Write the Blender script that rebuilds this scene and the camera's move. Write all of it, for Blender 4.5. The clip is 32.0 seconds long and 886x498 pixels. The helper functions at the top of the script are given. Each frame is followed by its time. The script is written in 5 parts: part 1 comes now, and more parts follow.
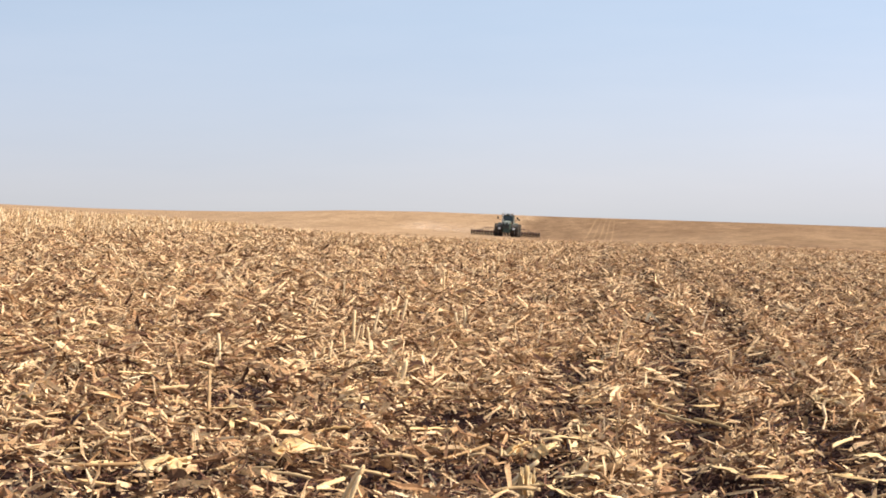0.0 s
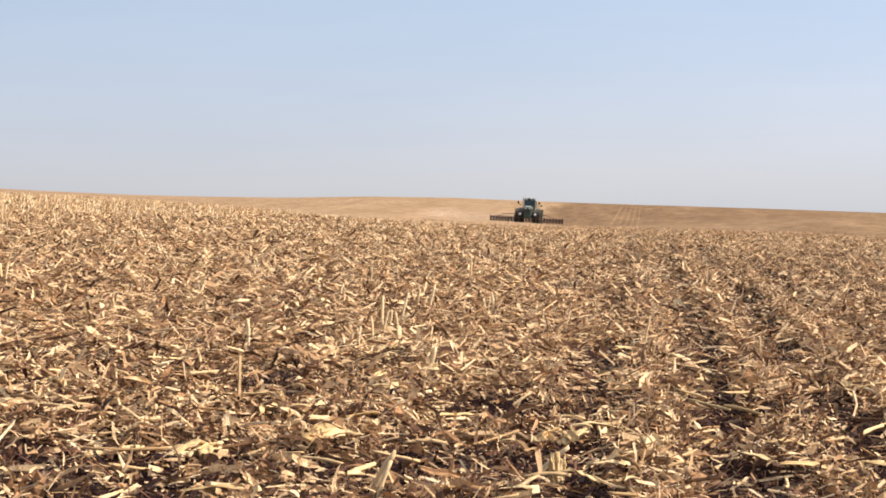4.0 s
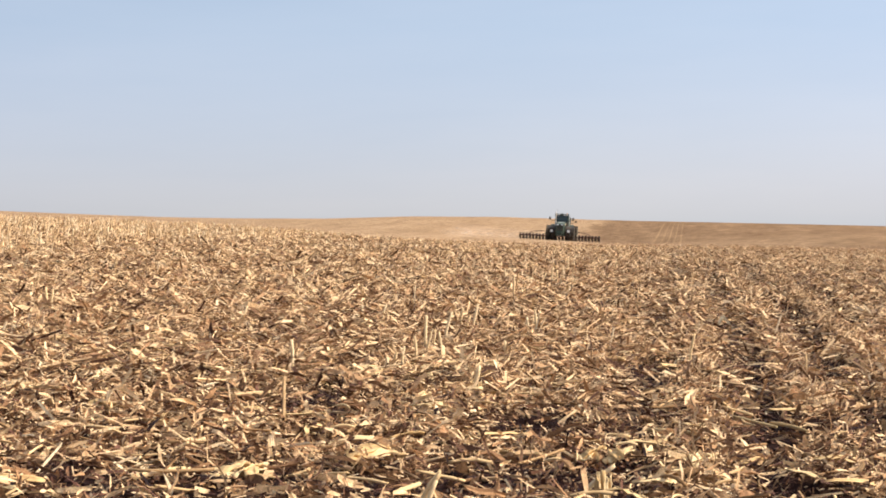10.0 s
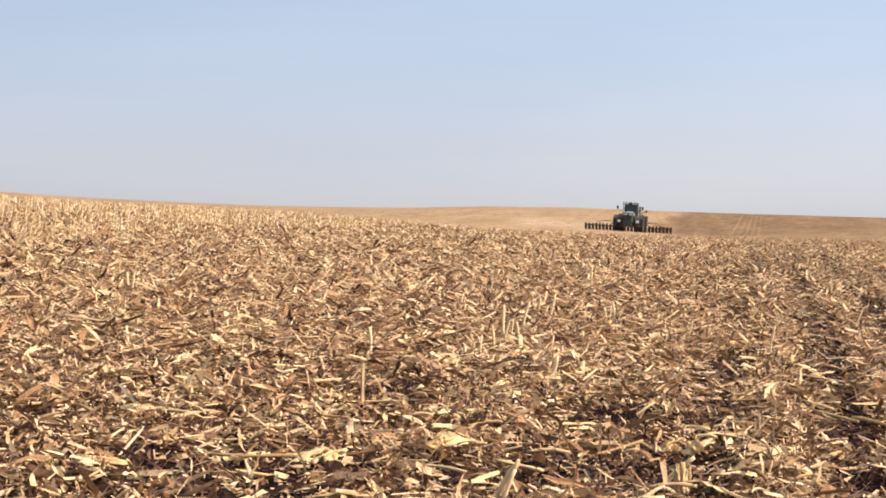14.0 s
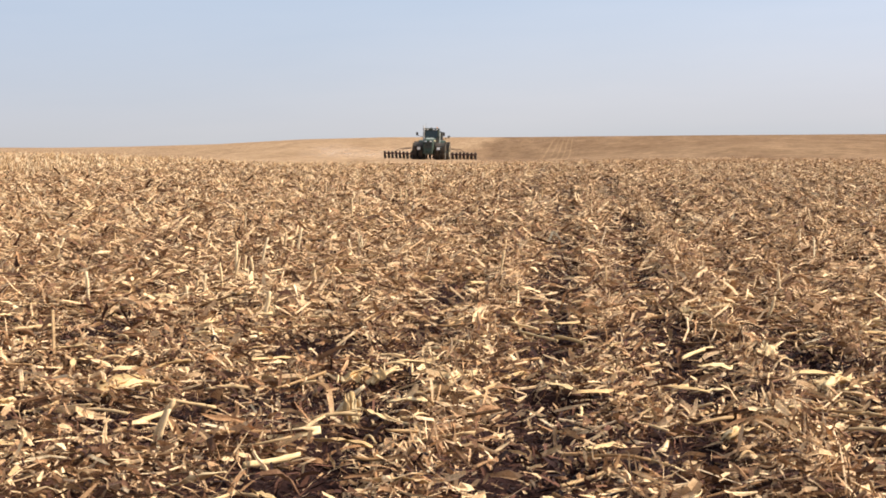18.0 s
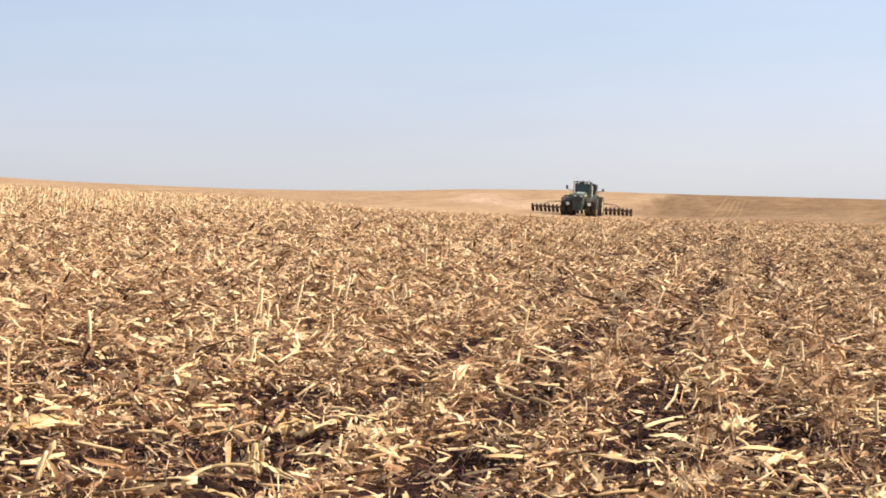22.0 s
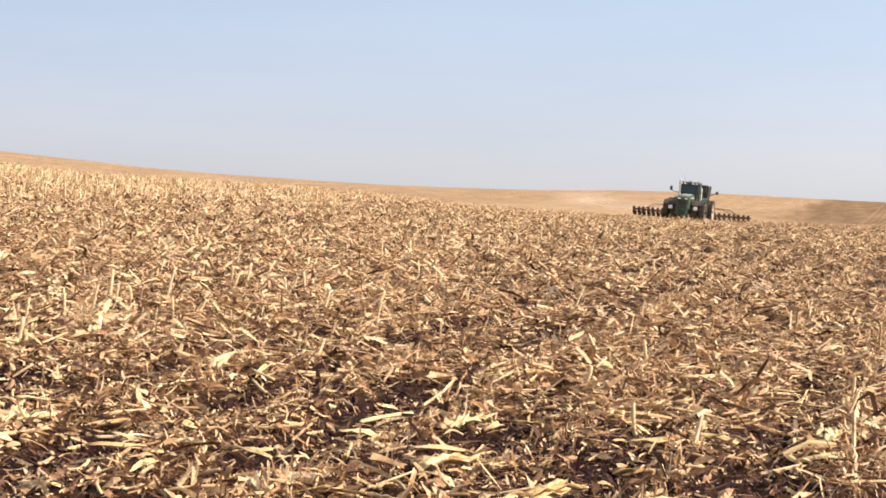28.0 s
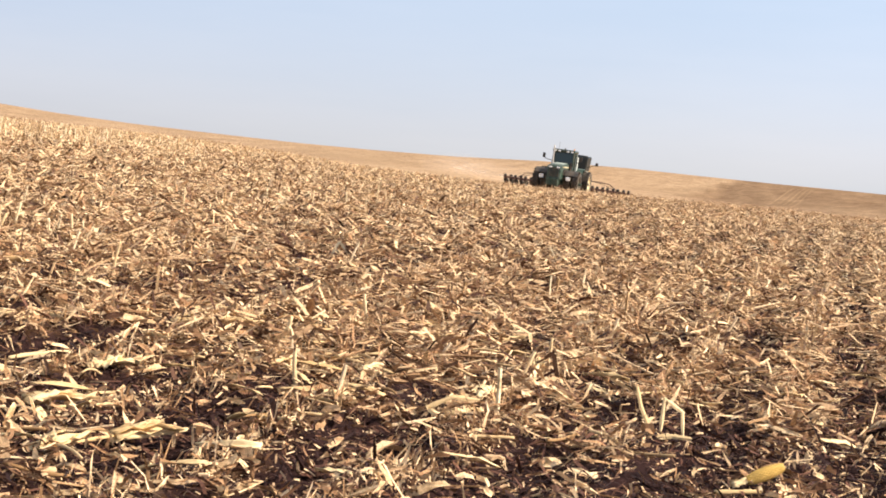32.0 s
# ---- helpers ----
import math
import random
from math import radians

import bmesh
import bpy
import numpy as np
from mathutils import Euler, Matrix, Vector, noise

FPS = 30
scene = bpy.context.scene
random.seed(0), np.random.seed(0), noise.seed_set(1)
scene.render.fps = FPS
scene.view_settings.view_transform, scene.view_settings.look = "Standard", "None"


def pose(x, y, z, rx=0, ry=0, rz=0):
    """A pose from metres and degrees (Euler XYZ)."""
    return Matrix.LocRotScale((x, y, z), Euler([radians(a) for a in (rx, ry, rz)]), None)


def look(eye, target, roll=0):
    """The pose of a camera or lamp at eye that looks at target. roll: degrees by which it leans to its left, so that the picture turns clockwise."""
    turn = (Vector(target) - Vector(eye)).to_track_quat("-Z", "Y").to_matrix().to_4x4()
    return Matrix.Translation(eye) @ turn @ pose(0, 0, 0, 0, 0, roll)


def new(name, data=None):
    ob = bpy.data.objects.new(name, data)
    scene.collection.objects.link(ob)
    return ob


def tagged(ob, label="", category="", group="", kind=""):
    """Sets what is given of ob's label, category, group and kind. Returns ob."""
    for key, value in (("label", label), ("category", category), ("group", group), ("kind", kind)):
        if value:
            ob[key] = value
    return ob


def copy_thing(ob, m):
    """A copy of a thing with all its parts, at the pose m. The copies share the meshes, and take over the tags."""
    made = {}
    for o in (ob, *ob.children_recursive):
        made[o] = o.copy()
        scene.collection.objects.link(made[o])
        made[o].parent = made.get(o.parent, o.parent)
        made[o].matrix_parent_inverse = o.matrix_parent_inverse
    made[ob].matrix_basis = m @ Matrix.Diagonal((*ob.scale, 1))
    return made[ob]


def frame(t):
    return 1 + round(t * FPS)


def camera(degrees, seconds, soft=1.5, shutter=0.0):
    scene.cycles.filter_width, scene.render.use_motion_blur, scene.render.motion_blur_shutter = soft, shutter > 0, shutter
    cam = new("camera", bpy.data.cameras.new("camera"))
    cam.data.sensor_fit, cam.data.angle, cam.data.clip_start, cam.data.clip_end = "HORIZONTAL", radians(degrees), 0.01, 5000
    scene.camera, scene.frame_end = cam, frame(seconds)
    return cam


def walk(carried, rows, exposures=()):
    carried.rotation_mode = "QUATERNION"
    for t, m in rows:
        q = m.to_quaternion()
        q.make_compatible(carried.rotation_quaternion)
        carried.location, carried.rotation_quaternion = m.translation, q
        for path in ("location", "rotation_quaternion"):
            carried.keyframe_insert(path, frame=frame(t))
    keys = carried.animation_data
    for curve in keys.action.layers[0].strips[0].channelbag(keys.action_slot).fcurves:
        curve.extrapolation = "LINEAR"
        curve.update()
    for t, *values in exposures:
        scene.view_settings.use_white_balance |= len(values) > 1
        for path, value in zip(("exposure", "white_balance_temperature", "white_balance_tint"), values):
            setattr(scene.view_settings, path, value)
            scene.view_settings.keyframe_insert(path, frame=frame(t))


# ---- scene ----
cam = camera(30.87, 32.0, soft=1.8)
PATH = [
    (0, (-0.425, -0.221, 1.368), (-0.280, 9.777, 1.272), -0.03),
    (0.5, (-0.430, -0.207, 1.373), (-0.218, 9.790, 1.241), 0.15),
    (1, (-0.436, -0.216, 1.372), (-0.203, 9.780, 1.219), 0.41),
    (1.5, (-0.440, -0.216, 1.377), (-0.140, 9.778, 1.211), 0.72),
    (2, (-0.443, -0.222, 1.374), (-0.134, 9.772, 1.202), 0.58),
    (2.5, (-0.447, -0.236, 1.371), (-0.125, 9.758, 1.220), 0.39),
    (3, (-0.440, -0.219, 1.367), (-0.374, 9.777, 1.073), -0.06),
    (3.5, (-0.443, -0.213, 1.365), (-0.414, 9.784, 1.126), -0.12),
    (5.5, (-0.462, -0.223, 1.369), (-0.646, 9.774, 1.229), 0.50),
    (6, (-0.455, -0.226, 1.371), (-0.594, 9.771, 1.196), 0.38),
    (6.5, (-0.453, -0.227, 1.369), (-0.501, 9.772, 1.293), 0.07),
    (7, (-0.445, -0.211, 1.362), (-0.616, 9.786, 1.186), -0.41),
    (7.5, (-0.448, -0.223, 1.369), (-0.555, 9.776, 1.274), -0.61),
    (8, (-0.453, -0.208, 1.364), (-0.631, 9.787, 1.136), -0.65),
    (8.5, (-0.451, -0.219, 1.366), (-0.500, 9.778, 1.125), -0.58),
    (9, (-0.444, -0.208, 1.357), (-0.663, 9.787, 1.143), -0.74),
    (9.5, (-0.448, -0.212, 1.367), (-0.706, 9.784, 1.237), -0.72),
    (10, (-0.453, -0.211, 1.364), (-0.728, 9.785, 1.304), -0.61),
    (10.5, (-0.453, -0.222, 1.366), (-0.757, 9.773, 1.264), -0.42),
    (11, (-0.460, -0.206, 1.355), (-0.815, 9.786, 1.193), -0.42),
    (11.5, (-0.459, -0.199, 1.364), (-0.881, 9.790, 1.159), -0.15),
    (12, (-0.465, -0.205, 1.363), (-0.953, 9.782, 1.196), 0.13),
    (12.5, (-0.475, -0.220, 1.362), (-1.126, 9.758, 1.232), 0.14),
    (13, (-0.483, -0.221, 1.358), (-1.201, 9.752, 1.237), 0.06),
    (13.5, (-0.480, -0.223, 1.368), (-1.201, 9.750, 1.236), 0.07),
    (14, (-0.475, -0.205, 1.358), (-1.221, 9.766, 1.238), -0.06),
    (14.5, (-0.468, -0.208, 1.363), (-1.198, 9.765, 1.210), -0.06),
    (16.5, (-0.170, -0.277, 1.347), (-0.825, 9.693, 0.936), 0.29),
    (17, (-0.080, -0.251, 1.355), (-0.623, 9.733, 1.175), 0.37),
    (17.5, (0.052, -0.215, 1.355), (-0.656, 9.760, 1.405), 1.22),
    (18, (0.247, -0.236, 1.363), (0.604, 9.741, 0.791), -2.40),
    (18.5, (0.433, -0.271, 1.347), (0.901, 9.696, 0.692), -0.47),
    (19, (0.599, -0.304, 1.351), (1.347, 9.635, 0.541), -1.18),
    (19.5, (0.698, -0.255, 1.334), (1.190, 9.714, 0.724), -0.90),
    (20, (0.818, -0.230, 1.367), (0.710, 9.756, 0.856), 0.12),
    (20.5, (0.929, -0.196, 1.359), (-0.004, 9.745, 0.804), -0.85),
    (21, (1.132, -0.205, 1.351), (-0.235, 9.679, 0.687), 0.98),
    (21.5, (1.283, -0.153, 1.353), (0.726, 9.815, 0.790), -0.31),
    (22, (1.437, -0.124, 1.354), (0.728, 9.848, 1.127), -0.26),
    (22.5, (1.623, -0.074, 1.356), (1.139, 9.912, 1.150), -1.83),
    (23, (1.823, -0.095, 1.345), (0.720, 9.836, 0.964), -1.19),
    (23.5, (2.009, -0.036, 1.326), (0.986, 9.892, 0.704), -2.16),
    (24, (2.201, 0.081, 1.322), (1.050, 10.005, 0.878), -0.43),
    (24.5, (2.377, 0.143, 1.333), (1.433, 10.089, 0.906), -1.73),
    (25, (2.571, 0.192, 1.327), (1.166, 10.086, 0.955), -0.93),
    (25.5, (2.757, 0.250, 1.321), (1.428, 10.156, 1.016), -1.48),
    (27.5, (3.550, 0.595, 1.270), (1.701, 10.415, 0.886), 0.42),
    (28, (3.744, 0.718, 1.258), (2.054, 10.571, 1.021), 1.03),
    (28.5, (3.911, 0.836, 1.259), (1.977, 10.641, 0.925), 0.58),
    (29, (4.122, 0.868, 1.232), (2.195, 10.678, 0.999), 0.85),
    (29.5, (4.328, 0.870, 1.235), (2.851, 10.753, 0.834), 2.41),
    (30, (4.448, 0.918, 1.234), (4.203, 10.906, 0.796), 1.19),
    (30.5, (4.593, 0.968, 1.221), (4.598, 10.962, 0.847), 1.10),
    (31, (4.752, 0.984, 1.224), (4.520, 10.977, 0.956), 1.56),
    (31.5, (4.886, 0.960, 1.224), (3.861, 10.897, 0.766), 1.57),
    (32, (5.087, 0.924, 1.228), (3.912, 10.846, 0.789), 3.91),
]
EXPOSURES = [(0, 0.78, 6470, 10), (3, 0.74, 6470, 10), (7, 0.71, 6480, 10), (14, 0.74, 6480, 10), (17, 0.77, 6470, 10), (18, 0.69, 6430, 10), (19, 0.91, 6380, 10), (20, 0.93, 6500, 10), (22, 0.85, 6500, 10), (25, 0.93, 6520, 10), (28, 0.85, 6530, 10), (29, 0.85, 6530, 10), (31, 0.85, 6480, 10), (32, 0.91, 6480, 10)]
walk(cam, [(t, look(eye, target, roll)) for t, eye, target, roll in PATH], EXPOSURES)

# ---- light ----
SUN_AZ, SUN_EL = radians(95), radians(34)          # azimuth from +y towards +x
world = bpy.data.worlds.new("sky")
scene.world = world
world.use_nodes = True
wn, wl = world.node_tree.nodes, world.node_tree.links
wn.clear()
sky = wn.new("ShaderNodeTexSky")
sky.sky_type, sky.sun_disc = "NISHITA", False
sky.sun_elevation, sky.sun_rotation = SUN_EL, SUN_AZ
sky.altitude, sky.air_density, sky.dust_density, sky.ozone_density = 300, 1.0, 1.2, 2.0
tint = wn.new("ShaderNodeMix")                      # thin autumn haze: the sky's own colour, paled
tint.data_type, tint.blend_type = "RGBA", "MULTIPLY"
tint.inputs["Factor"].default_value = 1.0
tint.inputs[7].default_value = (0.80, 0.52, 0.72, 1)
haze = wn.new("ShaderNodeMix")
haze.data_type, haze.blend_type = "RGBA", "ADD"
haze.inputs["Factor"].default_value = 1.0
bg = wn.new("ShaderNodeBackground")
wo = wn.new("ShaderNodeOutputWorld")
wl.new(sky.outputs[0], tint.inputs[6])
wl.new(tint.outputs[2], haze.inputs[6])
where = wn.new("ShaderNodeTexCoord")                # faint torn cirrus, drawn out level
drawn_out = wn.new("ShaderNodeMapping")
drawn_out.inputs["Scale"].default_value = (1.6, 1.6, 11.0)
drawn_out.inputs["Rotation"].default_value = (0.05, 0.03, 0.4)
height = wn.new("ShaderNodeSeparateXYZ")
wl.new(where.outputs["Generated"], height.inputs[0])
layers = wn.new("ShaderNodeValToRGB")               # the haze: greyer low down, bluer higher up
for stop, (p, c) in zip((layers.color_ramp.elements[0], layers.color_ramp.elements[1], layers.color_ramp.elements.new(0.13)),
                        ((0.0, (0.650, 0.805, 0.840)), (0.5, (0.47, 0.73, 0.90)), (0.13, (0.570, 0.800, 0.878)))):
    stop.position, stop.color = p, (*c, 1)
scaled = wn.new("ShaderNodeVectorMath")
scaled.operation = "SCALE"
scaled.inputs["Scale"].default_value = 7.0
wl.new(height.outputs["Z"], layers.inputs[0])
wl.new(layers.outputs[0], scaled.inputs[0])
wl.new(scaled.outputs[0], haze.inputs[7])
wisp = wn.new("ShaderNodeTexNoise")
wisp.inputs["Scale"].default_value, wisp.inputs["Detail"].default_value, wisp.inputs["Roughness"].default_value = 1.7, 5.0, 0.6
thin = wn.new("ShaderNodeMapRange")
thin.inputs["From Min"].default_value, thin.inputs["From Max"].default_value = 0.35, 0.75
thin.inputs["To Min"].default_value, thin.inputs["To Max"].default_value = 0.0, 1.0
veil = wn.new("ShaderNodeMix")
veil.data_type, veil.blend_type = "RGBA", "ADD"
veil.inputs[7].default_value = (0.55, 0.40, 0.27, 1)
wl.new(where.outputs["Generated"], drawn_out.inputs["Vector"])
wl.new(drawn_out.outputs[0], wisp.inputs["Vector"])
wl.new(wisp.outputs["Fac"], thin.inputs["Value"])
wl.new(thin.outputs[0], veil.inputs[0])
wl.new(haze.outputs[2], veil.inputs[6])
wl.new(veil.outputs[2], bg.inputs[0])
towards = wn.new("ShaderNodeVectorMath")            # the haze glows towards the sun
towards.operation = "DOT_PRODUCT"
towards.inputs[1].default_value = (math.sin(SUN_AZ), math.cos(SUN_AZ), 0.0)
glow = wn.new("ShaderNodeMath")
glow.operation = "MULTIPLY_ADD"
glow.inputs[1].default_value, glow.inputs[2].default_value = 0.0125, 0.0512
wl.new(where.outputs["Generated"], towards.inputs[0])
wl.new(towards.outputs["Value"], glow.inputs[0])
wl.new(glow.outputs[0], bg.inputs["Strength"])
wl.new(bg.outputs[0], wo.inputs[0])
sun = new("sun", bpy.data.lights.new("sun", "SUN"))
sun.data.energy, sun.data.angle, sun.data.color = 4.8, radians(0.6), (1.0, 0.89, 0.74)
sun.matrix_basis = look((0, 0, 0), (-math.sin(SUN_AZ) * math.cos(SUN_EL), -math.cos(SUN_AZ) * math.cos(SUN_EL), -math.sin(SUN_EL)))


# ---- materials ----
class Mat:
    """A node material in the making."""

    def __init__(self, name, rough=0.7, metal=0.0, shine=0.5):
        self.m = bpy.data.materials.new(name)
        self.m.use_nodes = True
        self.n, self.l = self.m.node_tree.nodes, self.m.node_tree.links
        self.b = self.n["Principled BSDF"]
        self.b.inputs["Roughness"].default_value = rough
        self.b.inputs["Metallic"].default_value = metal
        self.b.inputs["Specular IOR Level"].default_value = shine

    def node(self, kind, **sets):
        node = self.n.new(kind)
        for key, value in sets.items():
            if key == "operation":
                node.operation = value
            elif key == "blend_type":
                node.data_type, node.blend_type = "RGBA", value
        return node

    def coords(self, scale=(1, 1, 1), turn=0.0, obj=True):
        tc = self.node("ShaderNodeTexCoord")
        mp = self.node("ShaderNodeMapping")
        mp.inputs["Scale"].default_value = scale
        mp.inputs["Rotation"].default_value = (0, 0, turn)
        self.l.new(tc.outputs["Object"], mp.inputs["Vector"])
        return mp.outputs[0]

    def noise(self, vec, scale, detail=4.0, rough=0.6):
        t = self.node("ShaderNodeTexNoise")
        t.inputs["Scale"].default_value, t.inputs["Detail"].default_value, t.inputs["Roughness"].default_value = scale, detail, rough
        if vec is not None:
            self.l.new(vec, t.inputs["Vector"])
        return t.outputs["Fac"]

    def ramp(self, fac, stops):
        r = self.node("ShaderNodeValToRGB")
        els = r.color_ramp.elements
        while len(els) < len(stops):
            els.new(0.5)
        for el, (p, c) in zip(els, stops):
            el.position, el.color = p, (*c, 1)
        self.l.new(fac, r.inputs[0])
        return r.outputs[0]

    def mix(self, a, b, fac, blend="MIX"):
        x = self.node("ShaderNodeMix", blend_type=blend)
        for sock, v in ((x.inputs[0], fac), (x.inputs[6], a), (x.inputs[7], b)):
            if isinstance(v, (float, int)):
                sock.default_value = v
            elif isinstance(v, tuple):
                sock.default_value = (*v, 1)
            else:
                self.l.new(v, sock)
        return x.outputs[2]

    def math(self, op, a, b=0.0):
        x = self.node("ShaderNodeMath", operation=op)
        for sock, v in zip(x.inputs, (a, b)):
            if isinstance(v, (float, int)):
                sock.default_value = v
            else:
                self.l.new(v, sock)
        return x.outputs[0]

    def color(self, c):
        if isinstance(c, tuple):
            self.b.inputs["Base Color"].default_value = (*c, 1)
        else:
            self.l.new(c, self.b.inputs["Base Color"])
        return self

    def bump(self, height, strength=0.4, dist=0.01):
        b = self.node("ShaderNodeBump")
        b.inputs["Strength"].default_value, b.inputs["Distance"].default_value = strength, dist
        self.l.new(height, b.inputs["Height"])
        self.l.new(b.outputs[0], self.b.inputs["Normal"])
        return self


def straw_material(name, dark, mid, light, sheen=0.25):
    """Dry maize residue: each piece its own tone, streaked along and stained."""
    m = Mat(name, 0.72, shine=0.16)
    geo = m.node("ShaderNodeNewGeometry")
    tone = m.ramp(geo.outputs["Random Per Island"], [(0.0, dark), (0.17, tuple(0.75 * a + 0.25 * b for a, b in zip(dark, mid))), (0.44, mid), (0.76, light), (1.0, tuple(min(0.95, c * 1.14) for c in light))])
    grain = m.noise(m.coords((1, 1, 1)), 60, 3, 0.6)
    stain = m.noise(m.coords((1, 1, 1)), 7, 3, 0.6)
    col = m.mix(tone, m.mix(tone, (0.30, 0.22, 0.14), 0.75, "MULTIPLY"), m.ramp(stain, [(0.5, (0, 0, 0)), (0.72, (1, 1, 1))]))
    col = m.mix(col, m.ramp(grain, [(0.3, (0.62, 0.58, 0.5)), (0.62, (1, 1, 1))]), 0.7, "MULTIPLY")
    fibre = m.noise(m.coords((1, 1, 1)), 210, 2, 0.7)
    col = m.mix(col, m.ramp(fibre, [(0.34, (0.55, 0.53, 0.50)), (0.54, (1.16, 1.16, 1.15))]), 0.8, "MULTIPLY")
    m.color(col).bump(fibre, 0.5, 0.003)
    m.b.inputs["Sheen Weight"].default_value = sheen * 0.3
    # dry leaf tissue lets some light through
    tr = m.node("ShaderNodeBsdfTranslucent")
    m.l.new(col, tr.inputs[0])
    ms = m.node("ShaderNodeMixShader")
    ms.inputs[0].default_value = sheen
    out = m.n["Material Output"]
    m.l.new(m.b.outputs[0], ms.inputs[1])
    m.l.new(tr.outputs[0], ms.inputs[2])
    m.l.new(ms.outputs[0], out.inputs[0])
    return m.m


LEAF = straw_material("dry_leaf", (0.078, 0.035, 0.023), (0.470, 0.268, 0.135), (0.855, 0.620, 0.370), 0.11)
STALK = straw_material("dry_stalk", (0.21, 0.115, 0.055), (0.52, 0.32, 0.165), (0.84, 0.62, 0.385), 0.04)
STUB = straw_material("stub_stalk", (0.50, 0.33, 0.165), (0.76, 0.54, 0.31), (0.90, 0.71, 0.47), 0.04)
ROT = straw_material("rotted_leaf", (0.012, 0.0046, 0.0043), (0.044, 0.0188, 0.0148), (0.14, 0.064, 0.041), 0.04)
CHAFF = straw_material("chaff", (0.034, 0.0150, 0.0120), (0.225, 0.109, 0.060), (0.80, 0.577, 0.347), 0.03)

# ---- the lie of the land ----
ROW = radians(7.1)                                 # the maize rows, turned from +y towards +x
CR, SR = math.cos(ROW), math.sin(ROW)
MID = (1.5, 0.3)                                   # where the ground's rings are centred
UNWORKED = -10.1                                   # standing stubble lies beyond this, across the rows
EYE_Z = 1.32


def across(x, y):
    return x * CR - y * SR


def along(x, y):
    return x * SR + y * CR


AZ = np.radians([-180, -60, -40, -30, -24.5, -20, -16, -12, -9, -6, -3, 0, 5, 12, 20, 30, 60, 180])
NEAR_EL = np.tan(np.radians([1.5, 2.0, 2.1, 2.05, 1.79, 1.30, 1.11, 0.91, 0.60, 0.22, 0.0, -0.18, -0.27, -0.14, -0.05, 0.0, 0.0, 0.0]))
FAR_EL = np.tan(np.radians([0.5, 1.2, 2.0, 2.0, 1.74, 1.24, 1.05, 0.87, 0.8, 0.77, 0.82, 0.78, 0.58, 0.34, 0.06, 0.0, 0.0, 0.3]))
FAR_R = 430.0



def far_rise(az):
    """Sight line to the top of the far rise, rounded where the hill climbs."""
    w = radians(2.6) * np.clip((-radians(10) - az) / radians(5), 0, 1)
    return 0.3 * np.interp(az - w, AZ, FAR_EL) + 0.4 * np.interp(az, AZ, FAR_EL) + 0.3 * np.interp(az + w, AZ, FAR_EL)


def lie(x, y):
    """Height of the bare land: a side slope near by, a rounded brow, a shallow hollow and a far rise."""
    dx, dy = x - MID[0], y - MID[1]
    r = np.hypot(dx, dy)
    az = np.arctan2(dx, dy)
    plane = -0.0647 * x + 0.0297 * y
    slope = -0.0647 * np.sin(az) + 0.0297 * np.cos(az)
    el = np.interp(az, AZ, NEAR_EL)
    # brow: the slope eases off where its sight line would rise past el
    brow = np.clip(EYE_Z / np.maximum(slope - el, 0.011), 24, 110)
    q = np.maximum(r - brow * 0.55, 0.0)
    ease = np.where(q < brow * 0.9, slope * q * q / (2 * brow * 0.9), slope * (q - brow * 0.45))
    near = plane - np.maximum(ease, 0.0)
    far = EYE_Z + far_rise(az) * FAR_R
    start = np.interp(az, np.radians([-8, -3, 0, 3.6, 7.5, 12]), [185.0, 205.0, 240.0, 246.0, 150.0, 75.0])
    k = np.clip((r - start) / (FAR_R - start), 0, 1)
    k = k * k * (3 - 2 * k)
    near = np.where(r > 70, np.minimum(near, 1.45 + np.maximum(el, 0) * np.minimum(r, 120)), near)
    # the side slope runs on past the brow, under the line that is being worked
    off = x - (-0.9 + (y - 135.0) * 0.129)
    run = np.clip((r - 55) / 50, 0, 1) * np.clip((330 - r) / 90, 0, 1) * (np.cos(az) > 0.5)
    near = near - 0.058 * 11 * np.tanh(off / 11) * run
    near = near - 0.44 * np.exp(-((r - 126.0) / 42.0) ** 2) * (np.cos(az) > 0.5) + (0.2 * np.exp(-((r - 178.0) / 20.0) ** 2) - 0.2 * np.clip((r - 205) / 40, 0, 1)) * (np.cos(az) > 0.5)
    z = near * (1 - k) + far * k
    return z - np.maximum(r - FAR_R, 0) * 0.012


def fbm(x, y, scale, seed, octaves=3):
    """Cheap smooth noise on arrays."""
    rng = np.random.RandomState(seed)
    total, amp = np.zeros_like(x, dtype=float), 1.0
    for o in range(octaves):
        g = rng.rand(64, 64)
        u, v = x / scale, y / scale
        i, j = np.floor(u).astype(int), np.floor(v).astype(int)
        fu, fv = u - i, v - j
        fu, fv = fu * fu * (3 - 2 * fu), fv * fv * (3 - 2 * fv)
        a, b = g[i % 64, j % 64], g[(i + 1) % 64, j % 64]
        c, d = g[i % 64, (j + 1) % 64], g[(i + 1) % 64, (j + 1) % 64]
        total += amp * ((a * (1 - fu) + b * fu) * (1 - fv) + (c * (1 - fu) + d * fu) * fv)
        amp, scale = amp * 0.5, scale * 0.5
    return total / (2 - 0.5 ** (octaves - 1))


